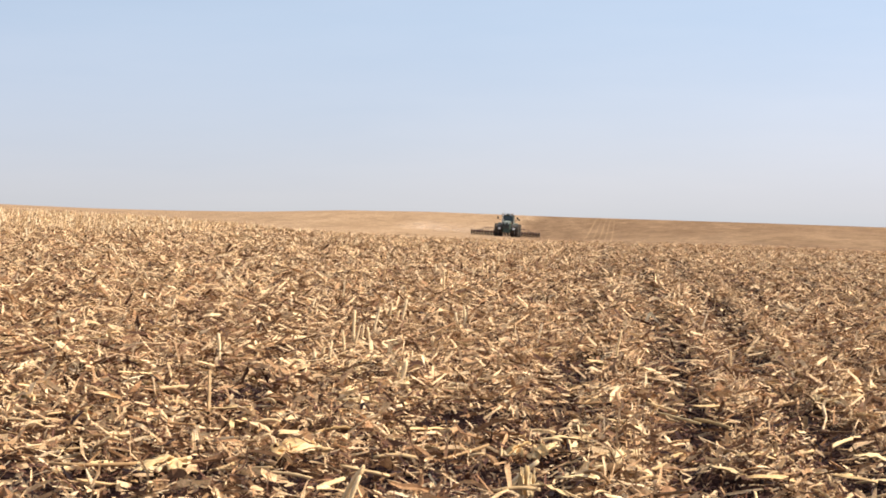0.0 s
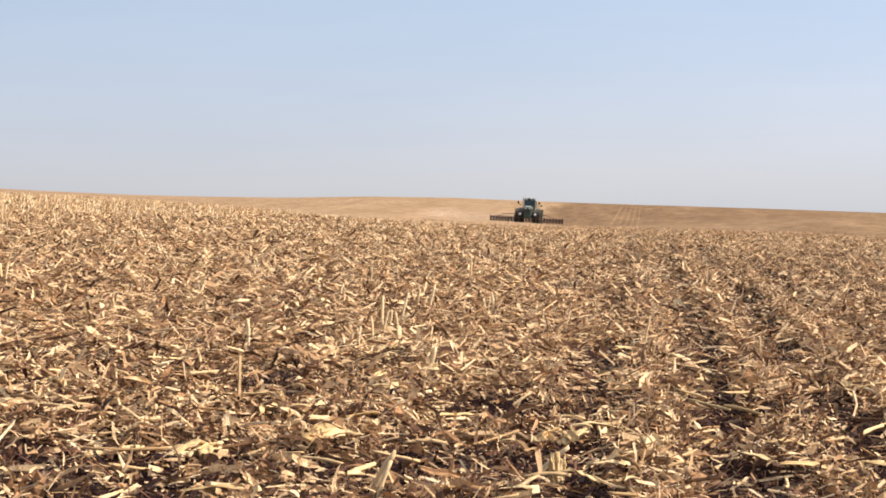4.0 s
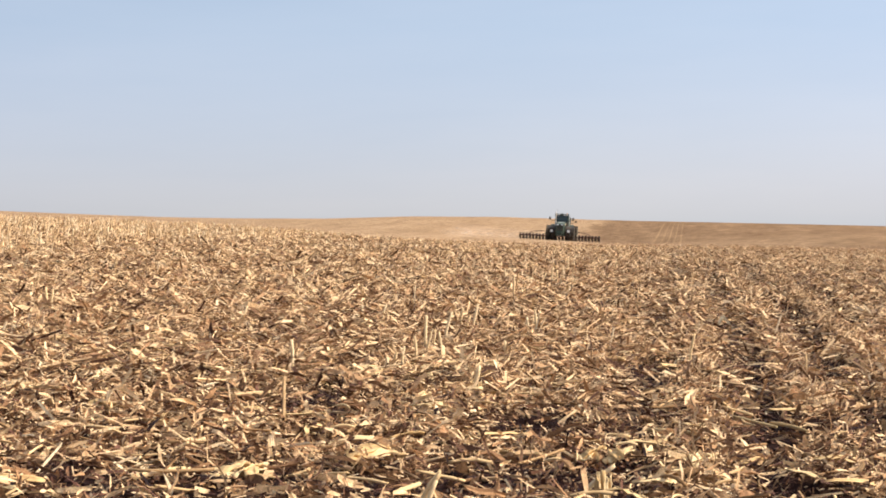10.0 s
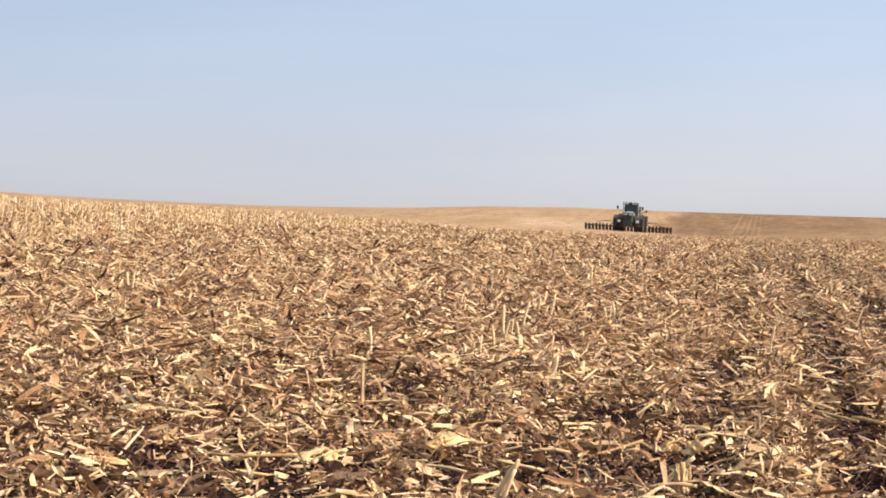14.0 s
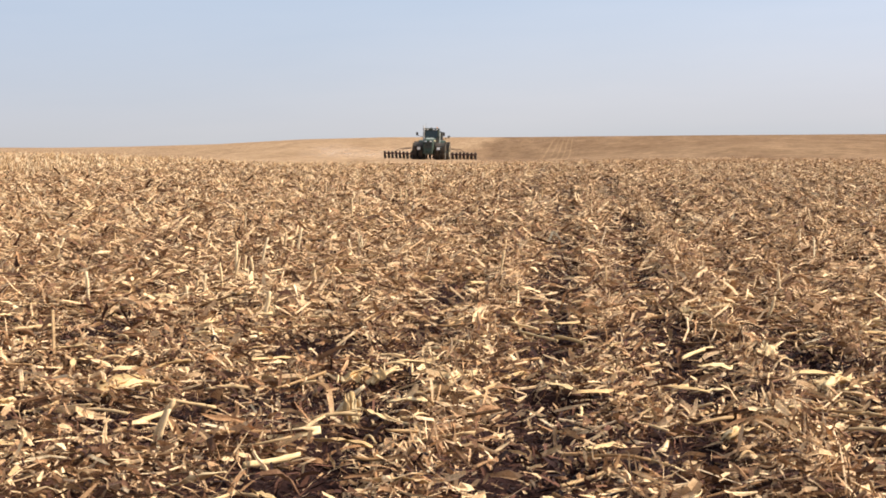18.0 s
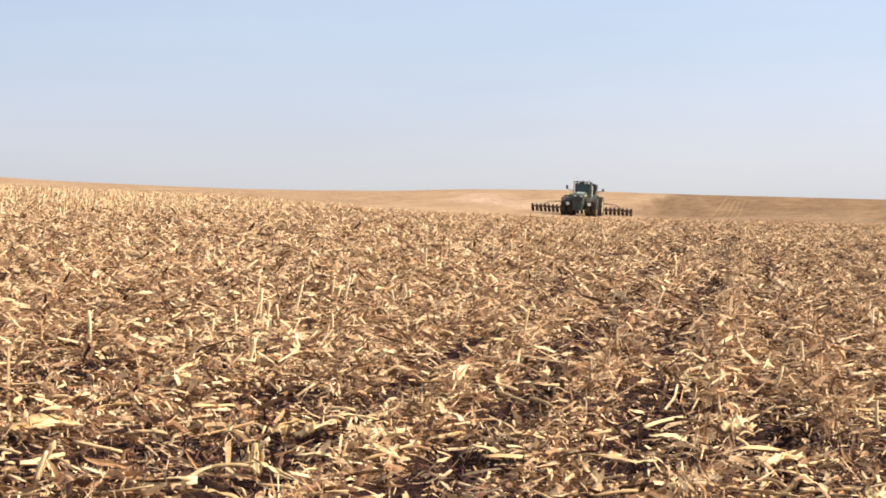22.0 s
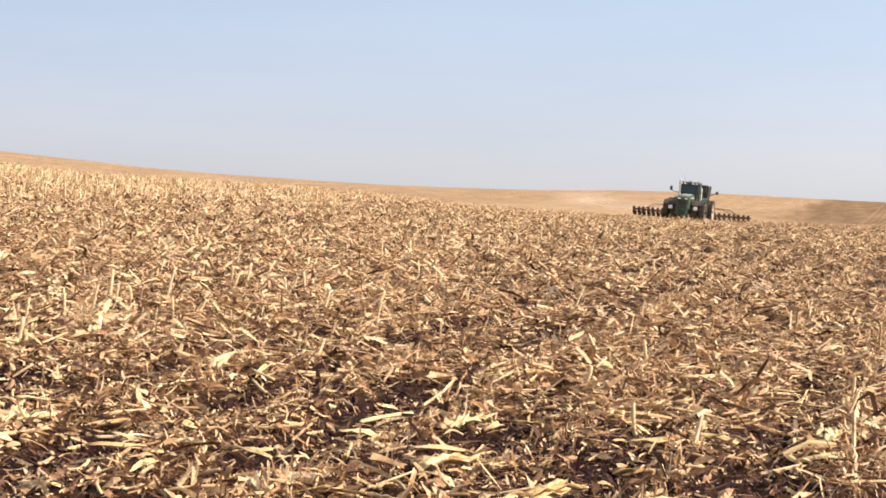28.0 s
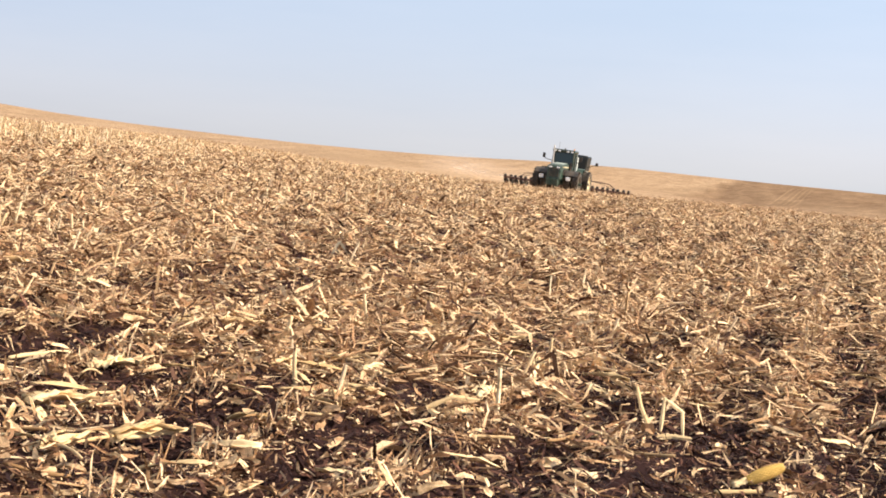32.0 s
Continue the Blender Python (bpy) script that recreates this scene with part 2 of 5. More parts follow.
# bare hollows in the residue
BARE = ((-0.5, 11.8), (0.8, 12.2), (2.4, 13.4), (-0.2, 7.1), (-2.1, 6.4), (-0.3, 9.2), (-1.5, 9.0), (0.7, 11.8), (2.5, 13.7), (4.9, 15.7), (4.7, 12.7), (-0.2, 8.8), (-0.7, 10.7), (2.1, 9.5), (2.9, 8.6), (-0.2, 7.2), (1.4, 6.3), (-0.2, 5.5), (5.5, 13.9), (7.1, 15.5), (4.3, 13.8), (5.1, 9.9), (7.7, 14.7), (2.7, 8.9), (4.0, 9.9), (-0.2, 8.7), (1.0, 7.5), (-1.5, 9.3), (1.7, 13.6))

# how worn the wheel ruts between the rows are, across the field
RUT_U = (-3.0, -1.5, -0.73, 0.03, 0.79, 1.5, 2.2, 2.84, 3.6, 4.36, 5.12, 7.0, 14.0)
RUT_DEPTH = (0.0, 0.06, 0.70, 0.98, 0.76, 0.26, 0.18, 0.18, 0.30, 0.24, 0.30, 0.16, 0.08)


def rut_line(u):
    """The way across the field counted from the ruts: a whole number of 0.76 m at each of them."""
    return u + 0.73 + np.interp(u, (1.2, 3.2), (0.0, 0.23))


def bareness(x, y):
    """0 where residue lies thick, 1 where the soil shows: wheel lines between rows, patches, the worked side."""
    u, v = across(x, y), along(x, y)
    line = 0.5 + 0.5 * np.cos(2 * np.pi * rut_line(u) / 0.76)
    aside = (rut_line(u) + 0.38) % 0.76 - 0.38      # off the nearest rut
    rut = np.exp(-(aside / np.clip(0.13 + 0.004 * v, 0.13, 0.24)) ** 2) * np.interp(u, RUT_U, RUT_DEPTH) * (np.cos(np.arctan2(x - MID[0], y - MID[1])) > 0.6)
    patch = fbm(u * 1.0, v * 0.55, 1.1, 5)
    fine = fbm(x, y, 0.3, 9, 2)
    right = np.clip((u + 1.2) / 0.6, 0, 1) * (0.55 + 0.45 * np.clip((u - 2) / 2, 0, 1))
    wear = 0.45 + 0.55 * np.clip((fbm(u * 0.6, v * 0.25, 1.0, 13) - 0.35) * 4, 0, 1)
    left = np.clip((-1.4 - u) / 3, 0, 1)
    b = -0.25 * left + (patch - 0.5) * (1.4 - 0.5 * left - 0.2 * right) + (fine - 0.5) * 1.3 + line ** 2 * (0.10 + 0.38 * right) * wear + rut * (0.5 + 0.5 * wear) * np.clip((patch - 0.25) * 4, 0.55, 1) * np.clip(0.5 + (v - 7) / 12, 0.5, 1.7) - 0.05 - 0.22 * right * (1 - line) + np.clip((u - 1.5) / 3, 0, 1) * np.clip((16 - v) / 6, 0, 1) * np.clip((v - 2) / 3, 0, 1) * 0.50 + 0.10 * np.clip((u - 1.5) / 3, 0, 1) * np.clip((v - 8) / 4, 0, 1)
    for bx, by in BARE:
        d2 = ((x - bx) * CR - (y - by) * SR) ** 2 / 0.05 + ((x - bx) * SR + (y - by) * CR) ** 2 / 0.16
        b = b + 0.75 * np.exp(-d2)
    clump = fbm(x * 1.0, y * 0.8, 0.5, 17, 2)       # the residue lies in drifts a pace across
    b = b + (clump - 0.5) * 2.0 * np.clip((v - 9) / 7, 0, 1) + np.interp(u, (-6, -1, 1.5, 4), (-0.24, -0.10, 0.03, 0.14)) * np.clip((v - 11) / 5, 0, 1) - 0.03 + np.interp(u, (-1.6, 0, 1.4), (-0.04, 0.04, 0.22)) * np.clip((14 - v) / 4, 0, 1) + np.interp(u, (0.5, 2.5), (0.24, 0.0)) * np.clip((7.6 - v) / 1.6, 0, 1) - np.interp(u, (2.0, 3.5), (0.0, 0.22)) * np.clip((8.6 - v) / 2, 0, 1)
    b = np.where(u < UNWORKED, b * 0.4 - 0.2, b)
    return np.clip(b, 0, 1)


def land(x, y):
    """Height of the ground with its ridges, hollows and clods."""
    r = np.hypot(x - MID[0], y - MID[1])
    fade = np.clip((60 - r) / 35, 0, 1)
    u = across(x, y)
    ridge = 0.016 + 0.016 * np.clip((u + 1.3) / 0.6, 0, 1)
    relief = ridge * np.cos(2 * np.pi * (rut_line(u) + 0.38) / 0.76) + 0.055 * (fbm(x, y, 0.8, 3) - 0.5) + 0.07 * (fbm(x, y, 0.3, 27, 2) - 0.5) + 0.035 * (fbm(x, y, 0.12, 4, 2) - 0.5)
    ahead = np.where(np.cos(np.arctan2(x - MID[0], y - MID[1])) > 0.55, 1.0, np.clip((9 - r) / 4, 0, 1))
    fade = fade * ahead
    return lie(x, y) + relief * fade - 0.05 * bareness(x, y) * fade


def mesh_of(name, verts, faces, material, smooth=False):
    me = bpy.data.meshes.new(name)
    me.from_pydata(verts, [], faces)
    me.materials.append(material)
    if smooth:
        me.shade_smooth()
    return me


def soil_material():
    m = Mat("worked_soil_and_residue", 1.0, shine=0.05)
    vec = m.coords((1, 1, 1))
    inrow = m.coords((1, 1, 1), ROW)                # x across the rows, y along them

    def drawn(sx, sy):
        mp = m.node("ShaderNodeMapping")
        mp.inputs["Scale"].default_value = (sx, sy, 1)
        m.l.new(inrow, mp.inputs["Vector"])
        return mp.outputs[0]

    turned = drawn(1, 0.16)
    soil = m.ramp(m.noise(vec, 9, 6, 0.7), [(0.3, (0.013, 0.0065, 0.0062)), (0.55, (0.030, 0.015, 0.0134)), (0.75, (0.062, 0.034, 0.028))])
    straw = m.ramp(m.noise(vec, 24, 4, 0.75), [(0.36, (0.030, 0.014, 0.008)), (0.54, (0.105, 0.052, 0.024)), (0.72, (0.33, 0.20, 0.095))])
    cover = m.node("ShaderNodeAttribute")
    cover.attribute_name = "straw_cover"
    spots = m.math("ADD", m.math("MULTIPLY", m.math("SUBTRACT", m.noise(vec, 5, 6, 0.8), 0.5), 1.6), cover.outputs["Fac"])
    near = m.mix(soil, straw, m.ramp(spots, [(0.3, (0, 0, 0)), (0.62, (1, 1, 1))]))
    # beyond the single pieces: rows and passes drawn out along the slope
    tone = m.node("ShaderNodeAttribute")
    tone.attribute_name = "stubble"
    stripe = m.noise(turned, 0.16, 4, 0.6)
    worked = m.ramp(stripe, [(0.34, (0.224, 0.142, 0.081)), (0.52, (0.270, 0.176, 0.102)), (0.7, (0.322, 0.214, 0.127))])
    stubble = m.ramp(stripe, [(0.3, (0.41, 0.285, 0.172)), (0.55, (0.48, 0.342, 0.212)), (0.75, (0.55, 0.40, 0.252))])
    speck = m.ramp(m.noise(drawn(1, 0.5), 1.7, 8, 0.85), [(0.36, (0.5, 0.46, 0.42)), (0.6, (1.12, 1.11, 1.08))])
    farc = m.mix(m.mix(worked, stubble, tone.outputs["Fac"]), speck, 0.8, "MULTIPLY")
    streak = m.ramp(m.noise(drawn(1, 0.35), 0.42, 6, 0.7), [(0.40, (0.70, 0.67, 0.65)), (0.60, (1.12, 1.11, 1.10))])
    farc = m.mix(farc, streak, m.math("SUBTRACT", 0.7, m.math("MULTIPLY", tone.outputs["Fac"], 0.55)), "MULTIPLY")
    # lumps of turned earth and drifts of straw on the worked slope
    lumps = m.ramp(m.noise(vec, 0.6, 6, 0.75), [(0.38, (0.68, 0.64, 0.62)), (0.5, (0.98, 0.98, 0.97)), (0.62, (1.18, 1.17, 1.15))])
    farc = m.mix(farc, m.mix(farc, lumps, 1.0, "MULTIPLY"), m.math("SUBTRACT", 1.0, m.math("MULTIPLY", tone.outputs["Fac"], 0.3)))
    farc = m.mix(farc, (0.075, 0.042, 0.026), m.ramp(cover.outputs["Fac"], [(0.0, (0.8, 0.8, 0.8)), (0.32, (0, 0, 0))]))
    # pale straw lines that a pass left on the far slope
    sep = m.node("ShaderNodeSeparateXYZ")
    m.l.new(inrow, sep.inputs[0])
    place = m.math("DIVIDE", m.math("ADD", sep.outputs[0], 6.5), 6.0)
    stops = []
    for lane, wide in ((-5.35, 0.22), (-4.15, 0.12), (-3.2, 0.18), (-2.3, 0.14), (-1.4, 0.14)):
        for off, v in ((-wide, 0.0), (0.0, 1.0), (wide, 0.0)):
            stops.append(((lane + off + 6.5) / 6.0, (v, v, v)))
    band = m.node("ShaderNodeAttribute")
    band.attribute_name = "lanes"
    broken = m.ramp(m.noise(drawn(1, 0.3), 0.5, 3, 0.6), [(0.38, (0.3, 0.3, 0.3)), (0.55, (1, 1, 1))])
    farc = m.mix(farc, (0.47, 0.315, 0.165), m.math("MULTIPLY", m.math("MULTIPLY", m.ramp(place, stops), broken), band.outputs["Fac"]))
    dist = m.node("ShaderNodeAttribute")
    dist.attribute_name = "afar"
    col = m.mix(near, farc, dist.outputs["Fac"])
    m.color(col).bump(m.noise(vec, 40, 5, 0.7), 0.8, 0.03)
    return m.m


def build_ground():
    az = np.concatenate([np.arange(-180, -46, 2.0), np.arange(-46, 42, 0.4), np.arange(42, 180, 2.0)])
    r = np.concatenate([[0.0], np.arange(0.8, 3.2, 0.4), np.arange(3.4, 18, 0.08), np.arange(18, 36, 0.16), np.arange(36, 80, 0.5), np.arange(80, 480, 5.0), np.geomspace(490, 4500, 24)])
    a, rr = np.meshgrid(np.radians(az), r, indexing="xy")
    x, y = MID[0] + rr * np.sin(a), MID[1] + rr * np.cos(a)
    z = land(x, y)
    nr, na = x.shape
    verts = np.stack([x, y, z], -1).reshape(-1, 3)
    i, j = np.meshgrid(np.arange(nr - 1), np.arange(na), indexing="ij")
    jn = (j + 1) % na
    faces = np.stack([i * na + j, i * na + jn, (i + 1) * na + jn, (i + 1) * na + j], -1).reshape(-1, 4)
    me = bpy.data.meshes.new("ground")
    me.from_pydata(verts.tolist(), [], faces[:, ::-1].tolist())
    me.materials.append(soil_material())
    me.shade_smooth()
    u, v = across(x, y), along(x, y)
    dist = np.hypot(x - MID[0], y - MID[1])
    cover = 0.60 - 0.85 * bareness(x, y) * np.clip((110 - dist) / 50, 0, 1)
    edge = np.where(v > 232, UNWORKED - 10.4, UNWORKED) + (fbm(x, y, 6.0, 21) - 0.5) * 1.5
    stub = np.clip((edge - u) / 1.5 + 0.5, 0, 1)
    stub = np.maximum(stub, (0.5 - 0.3 * np.clip((u - 2) / 14, 0, 1)) * np.clip((222 - v) / 40, 0, 1) * (u > UNWORKED))
    lanes = np.clip((v - 150) / 40, 0, 1) * np.clip((400 - v) / 80, 0, 1) * 0.52
    stub = np.maximum(stub, 0.6 * np.clip((135 - dist) / 60, 0, 1) * np.clip(1.1 - 0.05 * np.maximum(u, 0), 0.4, 1))
    stub = stub * (1 - 0.44 * np.clip((dist - 110) / 90, 0, 1))
    for name, val in (("straw_cover", cover), ("stubble", stub), ("lanes", lanes), ("afar", np.clip((dist - 30) / 34, 0, 1))):
        at = me.attributes.new(name, "FLOAT", "POINT")
        at.data.foreach_set("value", val.reshape(-1).astype(np.float32))
    return tagged(new("ground", me), "rolling maize field with dark soil and straw-coloured residue", "ground", kind="structure")


build_ground()

# ---- residue on the field ----
RNG = np.random.RandomState(7)


def field_points(y0, y1, per_m2, keep=None):
    """Random places over the stretch of field that the walk overlooks."""
    w0 = lambda y: np.minimum(-0.9 - 0.375 * y, 3.1 - 0.475 * y)
    w1 = lambda y: np.maximum(np.maximum(0.2 + 0.31 * y, 1.0 + 0.38 * y), 4.8 + 0.30 * y)
    wide = w1(y1) - w0(y1)
    n = int((y1 - y0) * wide * per_m2)
    y = y0 + (y1 - y0) * RNG.rand(n)
    x = w0(y1) + wide * RNG.rand(n)
    ok = (x > w0(y)) & (x < w1(y))
    x, y = x[ok], y[ok]
    if keep is not None:
        ok = RNG.rand(len(x)) < keep(x, y)
        x, y = x[ok], y[ok]
    return x, y


def stand_points(y0, y1, per_m2, keep=None):
    """Random places round the stretch that the camera walks."""
    n = int(14.0 * (y1 - y0) * per_m2)
    x, y = -4.5 + 14.0 * RNG.rand(n), y0 + (y1 - y0) * RNG.rand(n)
    ok = RNG.rand(n) < (keep(x, y) if keep is not None else np.ones(n))
    return x[ok], y[ok]


def frames(heading, pitch, roll):
    """Axes of pieces: along, aside, up."""
    ch, sh, cp, sp = np.cos(heading), np.sin(heading), np.cos(pitch), np.sin(pitch)
    f = np.stack([sh * cp, ch * cp, sp], -1)
    s = np.stack([ch, -sh, np.zeros_like(ch)], -1)
    up = np.cross(s, f)
    cr, sr = np.cos(roll)[:, None], np.sin(roll)[:, None]
    return f, s * cr + up * sr, up * cr - s * sr


def strips(x, y, z, heading, pitch, roll, length, width, curl, cup, fine=True):
    """Leaf shreds: bent strips with ragged ends, cupped where they lie near."""
    f, s, up = frames(heading, pitch, roll)
    n = len(x)
    base = np.stack([x, y, z], -1)
    rings = []
    stops = {True: (-0.5, -0.15, 0.2, 0.5), False: (-0.5, 0.05, 0.5), None: (-0.5, 0.5)}[fine]
    for k, a in enumerate(stops):
        w = RNG.uniform(0.25, 0.95, n) if k in (0, len(stops) - 1) else RNG.uniform(0.6, 1.15, n)
        c = base + f * (length * a)[:, None] + up * (curl * length * (0.25 - a * a))[:, None] + s * (width * RNG.uniform(-0.25, 0.25, n))[:, None]
        half = s * (width * w * 0.5)[:, None]
        slip = f * (length * RNG.uniform(-0.09, 0.09, n))[:, None]
        if fine:
            e = up * (cup * width * w)[:, None]
            dent = up * (width * RNG.normal(0, 0.16, n))[:, None]
            rings += [c - half + e - slip + dent, c - dent * 0.6, c + half + e * 0.6 + slip]
        else:
            rings += [c - half - slip, c + half + slip]
    v = np.stack(rings, 1).reshape(-1, 3)
    m = 3 if fine else 2
    o = (np.arange(n) * len(rings))[:, None, None]
    q = [[m * k + c, m * k + c + 1, m * k + c + 1 + m, m * k + c + m] for k in range(len(stops) - 1) for c in range(m - 1)]
    return v, (np.array(q)[None] + o).reshape(-1, 4)


def rods(x, y, z, heading, pitch, length, radius, bend, sides=5, taper=0.9):
    """Stalk pieces: closed, slightly bent prisms."""
    f, s, up = frames(heading, pitch, np.zeros_like(x))
    n = len(x)
    base = np.stack([x, y, z], -1)
    rings = []
    for a, t in ((0.0, 1.0), (0.5, 0.95), (1.0, taper)):
        c = base + f * (length * a)[:, None] + s * (bend * length * (a - a * a) * 2)[:, None]
        for k in range(sides):
            w = 2 * math.pi * k / sides
            rings.append(c + s * (radius * t * math.cos(w))[:, None] + up * (radius * t * math.sin(w))[:, None])
    v = np.stack(rings, 1).reshape(-1, 3)
    m = 3 * sides
    o = (np.arange(n) * m)[:, None, None]
    q = [[k * sides + i, k * sides + (i + 1) % sides, (k + 1) * sides + (i + 1) % sides, (k + 1) * sides + i] for k in range(2) for i in range(sides)]
    faces = (np.array(q)[None] + o).reshape(-1, 4).tolist()
    tops = (np.arange(2 * sides, 3 * sides)[None] + o[:, :, 0]).tolist()
    ends = (np.arange(sides)[::-1][None] + o[:, :, 0]).tolist()
    return v, faces + tops + ends


def stuff(name, label, category, v, faces, material):
    me = mesh_of(name, v.tolist(), faces if isinstance(faces, list) else faces.tolist(), material)
    return tagged(new(name, me), label, category, kind="stuff")


def joined(parts):
    v, f, o = [], [], 0
    for a, b in parts:
        v.append(a)
        f += [[i + o for i in q] for q in (b if isinstance(b, list) else b.tolist())]
        o += len(a)
    return np.concatenate(v), f


def litter(y0, y1, per_m2, l0, l1, w0, w1, lift=0.03, rot=False, fine=False, side=None, tilt=0.3, pale=False):
    floor = 0.42 if l1 < 0.08 else 0.26            # crumbs lie on the bare soil as well
    keep = (lambda x, y: (0.24 + 0.7 * bareness(x, y)) * np.clip((across(x, y) + 10) / 7, 0.3, 1)) if rot else (lambda x, y: np.clip(1.1 - 1.15 * bareness(x, y), floor, 1))
    x, y = (stand_points if y1 <= 4 else field_points)(y0, y1, per_m2, keep)
    if side is not None:
        ok = (across(x, y) < UNWORKED + RNG.normal(0, 0.5, len(x))) == side
        x, y = x[ok], y[ok]
    if pale:                                       # more clean straw towards the standing stubble
        ok = RNG.rand(len(x)) < np.clip((3.2 - across(x, y)) / 8, 0.18 * (y.mean() > 11) + 0.2 * (y.mean() > 18), 1)
        x, y = x[ok], y[ok]
    n = len(x)
    length = l0 + (l1 - l0) * RNG.rand(n) ** 2.0
    width = np.minimum(w0 + (w1 - w0) * RNG.rand(n) ** 1.8, length * 0.6)
    heading = np.where(RNG.rand(n) < 0.3, math.pi / 2 + RNG.normal(0, 0.4, n), RNG.rand(n) * 2 * math.pi)
    pitch = RNG.normal(0, tilt, n)
    roll = RNG.normal(0, 0.25 if rot else 0.7, n)
    z = land(x, y) + 0.004 + lift * RNG.rand(n) ** 1.5 + np.abs(np.sin(pitch)) * length * 0.3
    curl = RNG.normal(0.08, 0.26, n) * np.where(RNG.rand(n) < 0.14, 3.2, 1.0)
    return strips(x, y, z, heading, pitch, roll, length, width, curl, RNG.normal(0.15, 0.35, n), fine)


stuff("leaf_litter", "dry shredded maize leaves and husks over the field", "crop residue", *joined([
    litter(-5.0, 4.0, 230, 0.05, 0.24, 0.010, 0.040, 0.06, fine=None),
    litter(4.0, 10, 200, 0.04, 0.19, 0.010, 0.034, 0.07, fine=True, tilt=0.4),
    litter(4.0, 10, 30, 0.06, 0.19, 0.03, 0.06, 0.06, fine=True),
    litter(10, 18, 185, 0.05, 0.25, 0.011, 0.042, 0.09, tilt=0.40),
    litter(10, 18, 24, 0.08, 0.26, 0.025, 0.06, 0.06, fine=True),
    litter(18, 32, 125, 0.06, 0.25, 0.015, 0.046, 0.085, tilt=0.38),
    litter(32, 44, 50, 0.07, 0.25, 0.02, 0.05, 0.07, side=False, tilt=0.34),
    litter(44, 58, 26, 0.06, 0.24, 0.014, 0.036, 0.03, side=False, tilt=0.2),
    litter(58, 100, 6, 0.1, 0.26, 0.022, 0.05, 0.03, side=False, tilt=0.18),
    litter(4.0, 10, 36, 0.09, 0.24, 0.004, 0.011, 0.07, tilt=0.3),
    litter(4.0, 10, 400, 0.016, 0.065, 0.009, 0.028, 0.07, tilt=0.8),
    litter(10, 17, 220, 0.025, 0.09, 0.012, 0.032, 0.07, fine=None, tilt=0.8),
    litter(10, 18, 230, 0.05, 0.24, 0.008, 0.026, 0.10, fine=None, tilt=0.34),
    litter(18, 32, 130, 0.06, 0.26, 0.012, 0.034, 0.10, fine=None, tilt=0.36),
    litter(32, 46, 80, 0.08, 0.28, 0.014, 0.038, 0.08, fine=None, tilt=0.36),
    litter(46, 62, 60, 0.09, 0.32, 0.010, 0.032, 0.07, fine=None, tilt=0.36),
    litter(62, 84, 20, 0.12, 0.36, 0.014, 0.040, 0.07, fine=None, tilt=0.36)]), LEAF)
stuff("leaf_shreds", "fine straw-coloured chaff and shreds between the leaves", "crop residue", *joined([
    litter(-5.0, 4.0, 200, 0.03, 0.12, 0.008, 0.022, 0.05, fine=None),
    litter(4.0, 9, 640, 0.012, 0.07, 0.005, 0.018, 0.06, tilt=0.5),
    litter(9, 14, 560, 0.02, 0.12, 0.005, 0.018, 0.04, tilt=0.3),
    litter(14, 22, 190, 0.04, 0.15, 0.010, 0.030, 0.05, tilt=0.32),
    litter(18, 34, 105, 0.06, 0.20, 0.014, 0.036, 0.06, fine=None, tilt=0.34),
    litter(34, 50, 50, 0.07, 0.26, 0.012, 0.032, 0.05, fine=None, tilt=0.34)]), CHAFF)
stuff("straw_mat", "bright straw lying between the standing stalks", "crop residue", *joined([
    litter(-5.0, 4, 120, 0.04, 0.2, 0.008, 0.026, 0.06, pale=True, fine=None),
    litter(4, 10, 110, 0.03, 0.2, 0.006, 0.022, 0.06, pale=True),
    litter(10, 18, 160, 0.04, 0.22, 0.007, 0.024, 0.06, pale=True),
    litter(18, 32, 165, 0.05, 0.24, 0.014, 0.040, 0.07, pale=True, tilt=0.3, fine=None),
    litter(32, 46, 110, 0.06, 0.24, 0.014, 0.04, 0.04, pale=True, tilt=0.25, fine=None),
    litter(46, 62, 40, 0.08, 0.26, 0.014, 0.04, 0.05, pale=True, tilt=0.3, fine=None),
    litter(16, 30, 70, 0.05, 0.22, 0.007, 0.022, 0.09, pale=True, tilt=0.5, fine=None),
    litter(30, 48, 60, 0.07, 0.26, 0.010, 0.028, 0.09, pale=True, tilt=0.5, fine=None),
    litter(22, 40, 130, 0.07, 0.24, 0.014, 0.04, 0.06, side=True, fine=None),
    litter(40, 70, 38, 0.07, 0.26, 0.015, 0.04, 0.04, side=True, tilt=0.2, fine=None),
    litter(70, 110, 8, 0.1, 0.34, 0.018, 0.04, 0.04, side=True, tilt=0.2, fine=None)]), STUB)
stuff("rotted_litter", "dark rotted leaf scraps pressed into the soil", "crop residue", *joined([
    litter(-5.0, 4.0, 110, 0.05, 0.2, 0.012, 0.045, 0.04, True, fine=None),
    litter(4.0, 10, 460, 0.02, 0.18, 0.006, 0.03, 0.02, True),
    litter(4.0, 10, 240, 0.02, 0.14, 0.006, 0.026, 0.07, True, tilt=0.4),
    litter(10, 20, 165, 0.04, 0.22, 0.01, 0.04, 0.02, True),
    litter(10, 20, 190, 0.03, 0.18, 0.008, 0.03, 0.075, True, tilt=0.4, fine=None),
    litter(20, 36, 75, 0.05, 0.24, 0.012, 0.04, 0.075, True, tilt=0.4, fine=None)]), ROT)


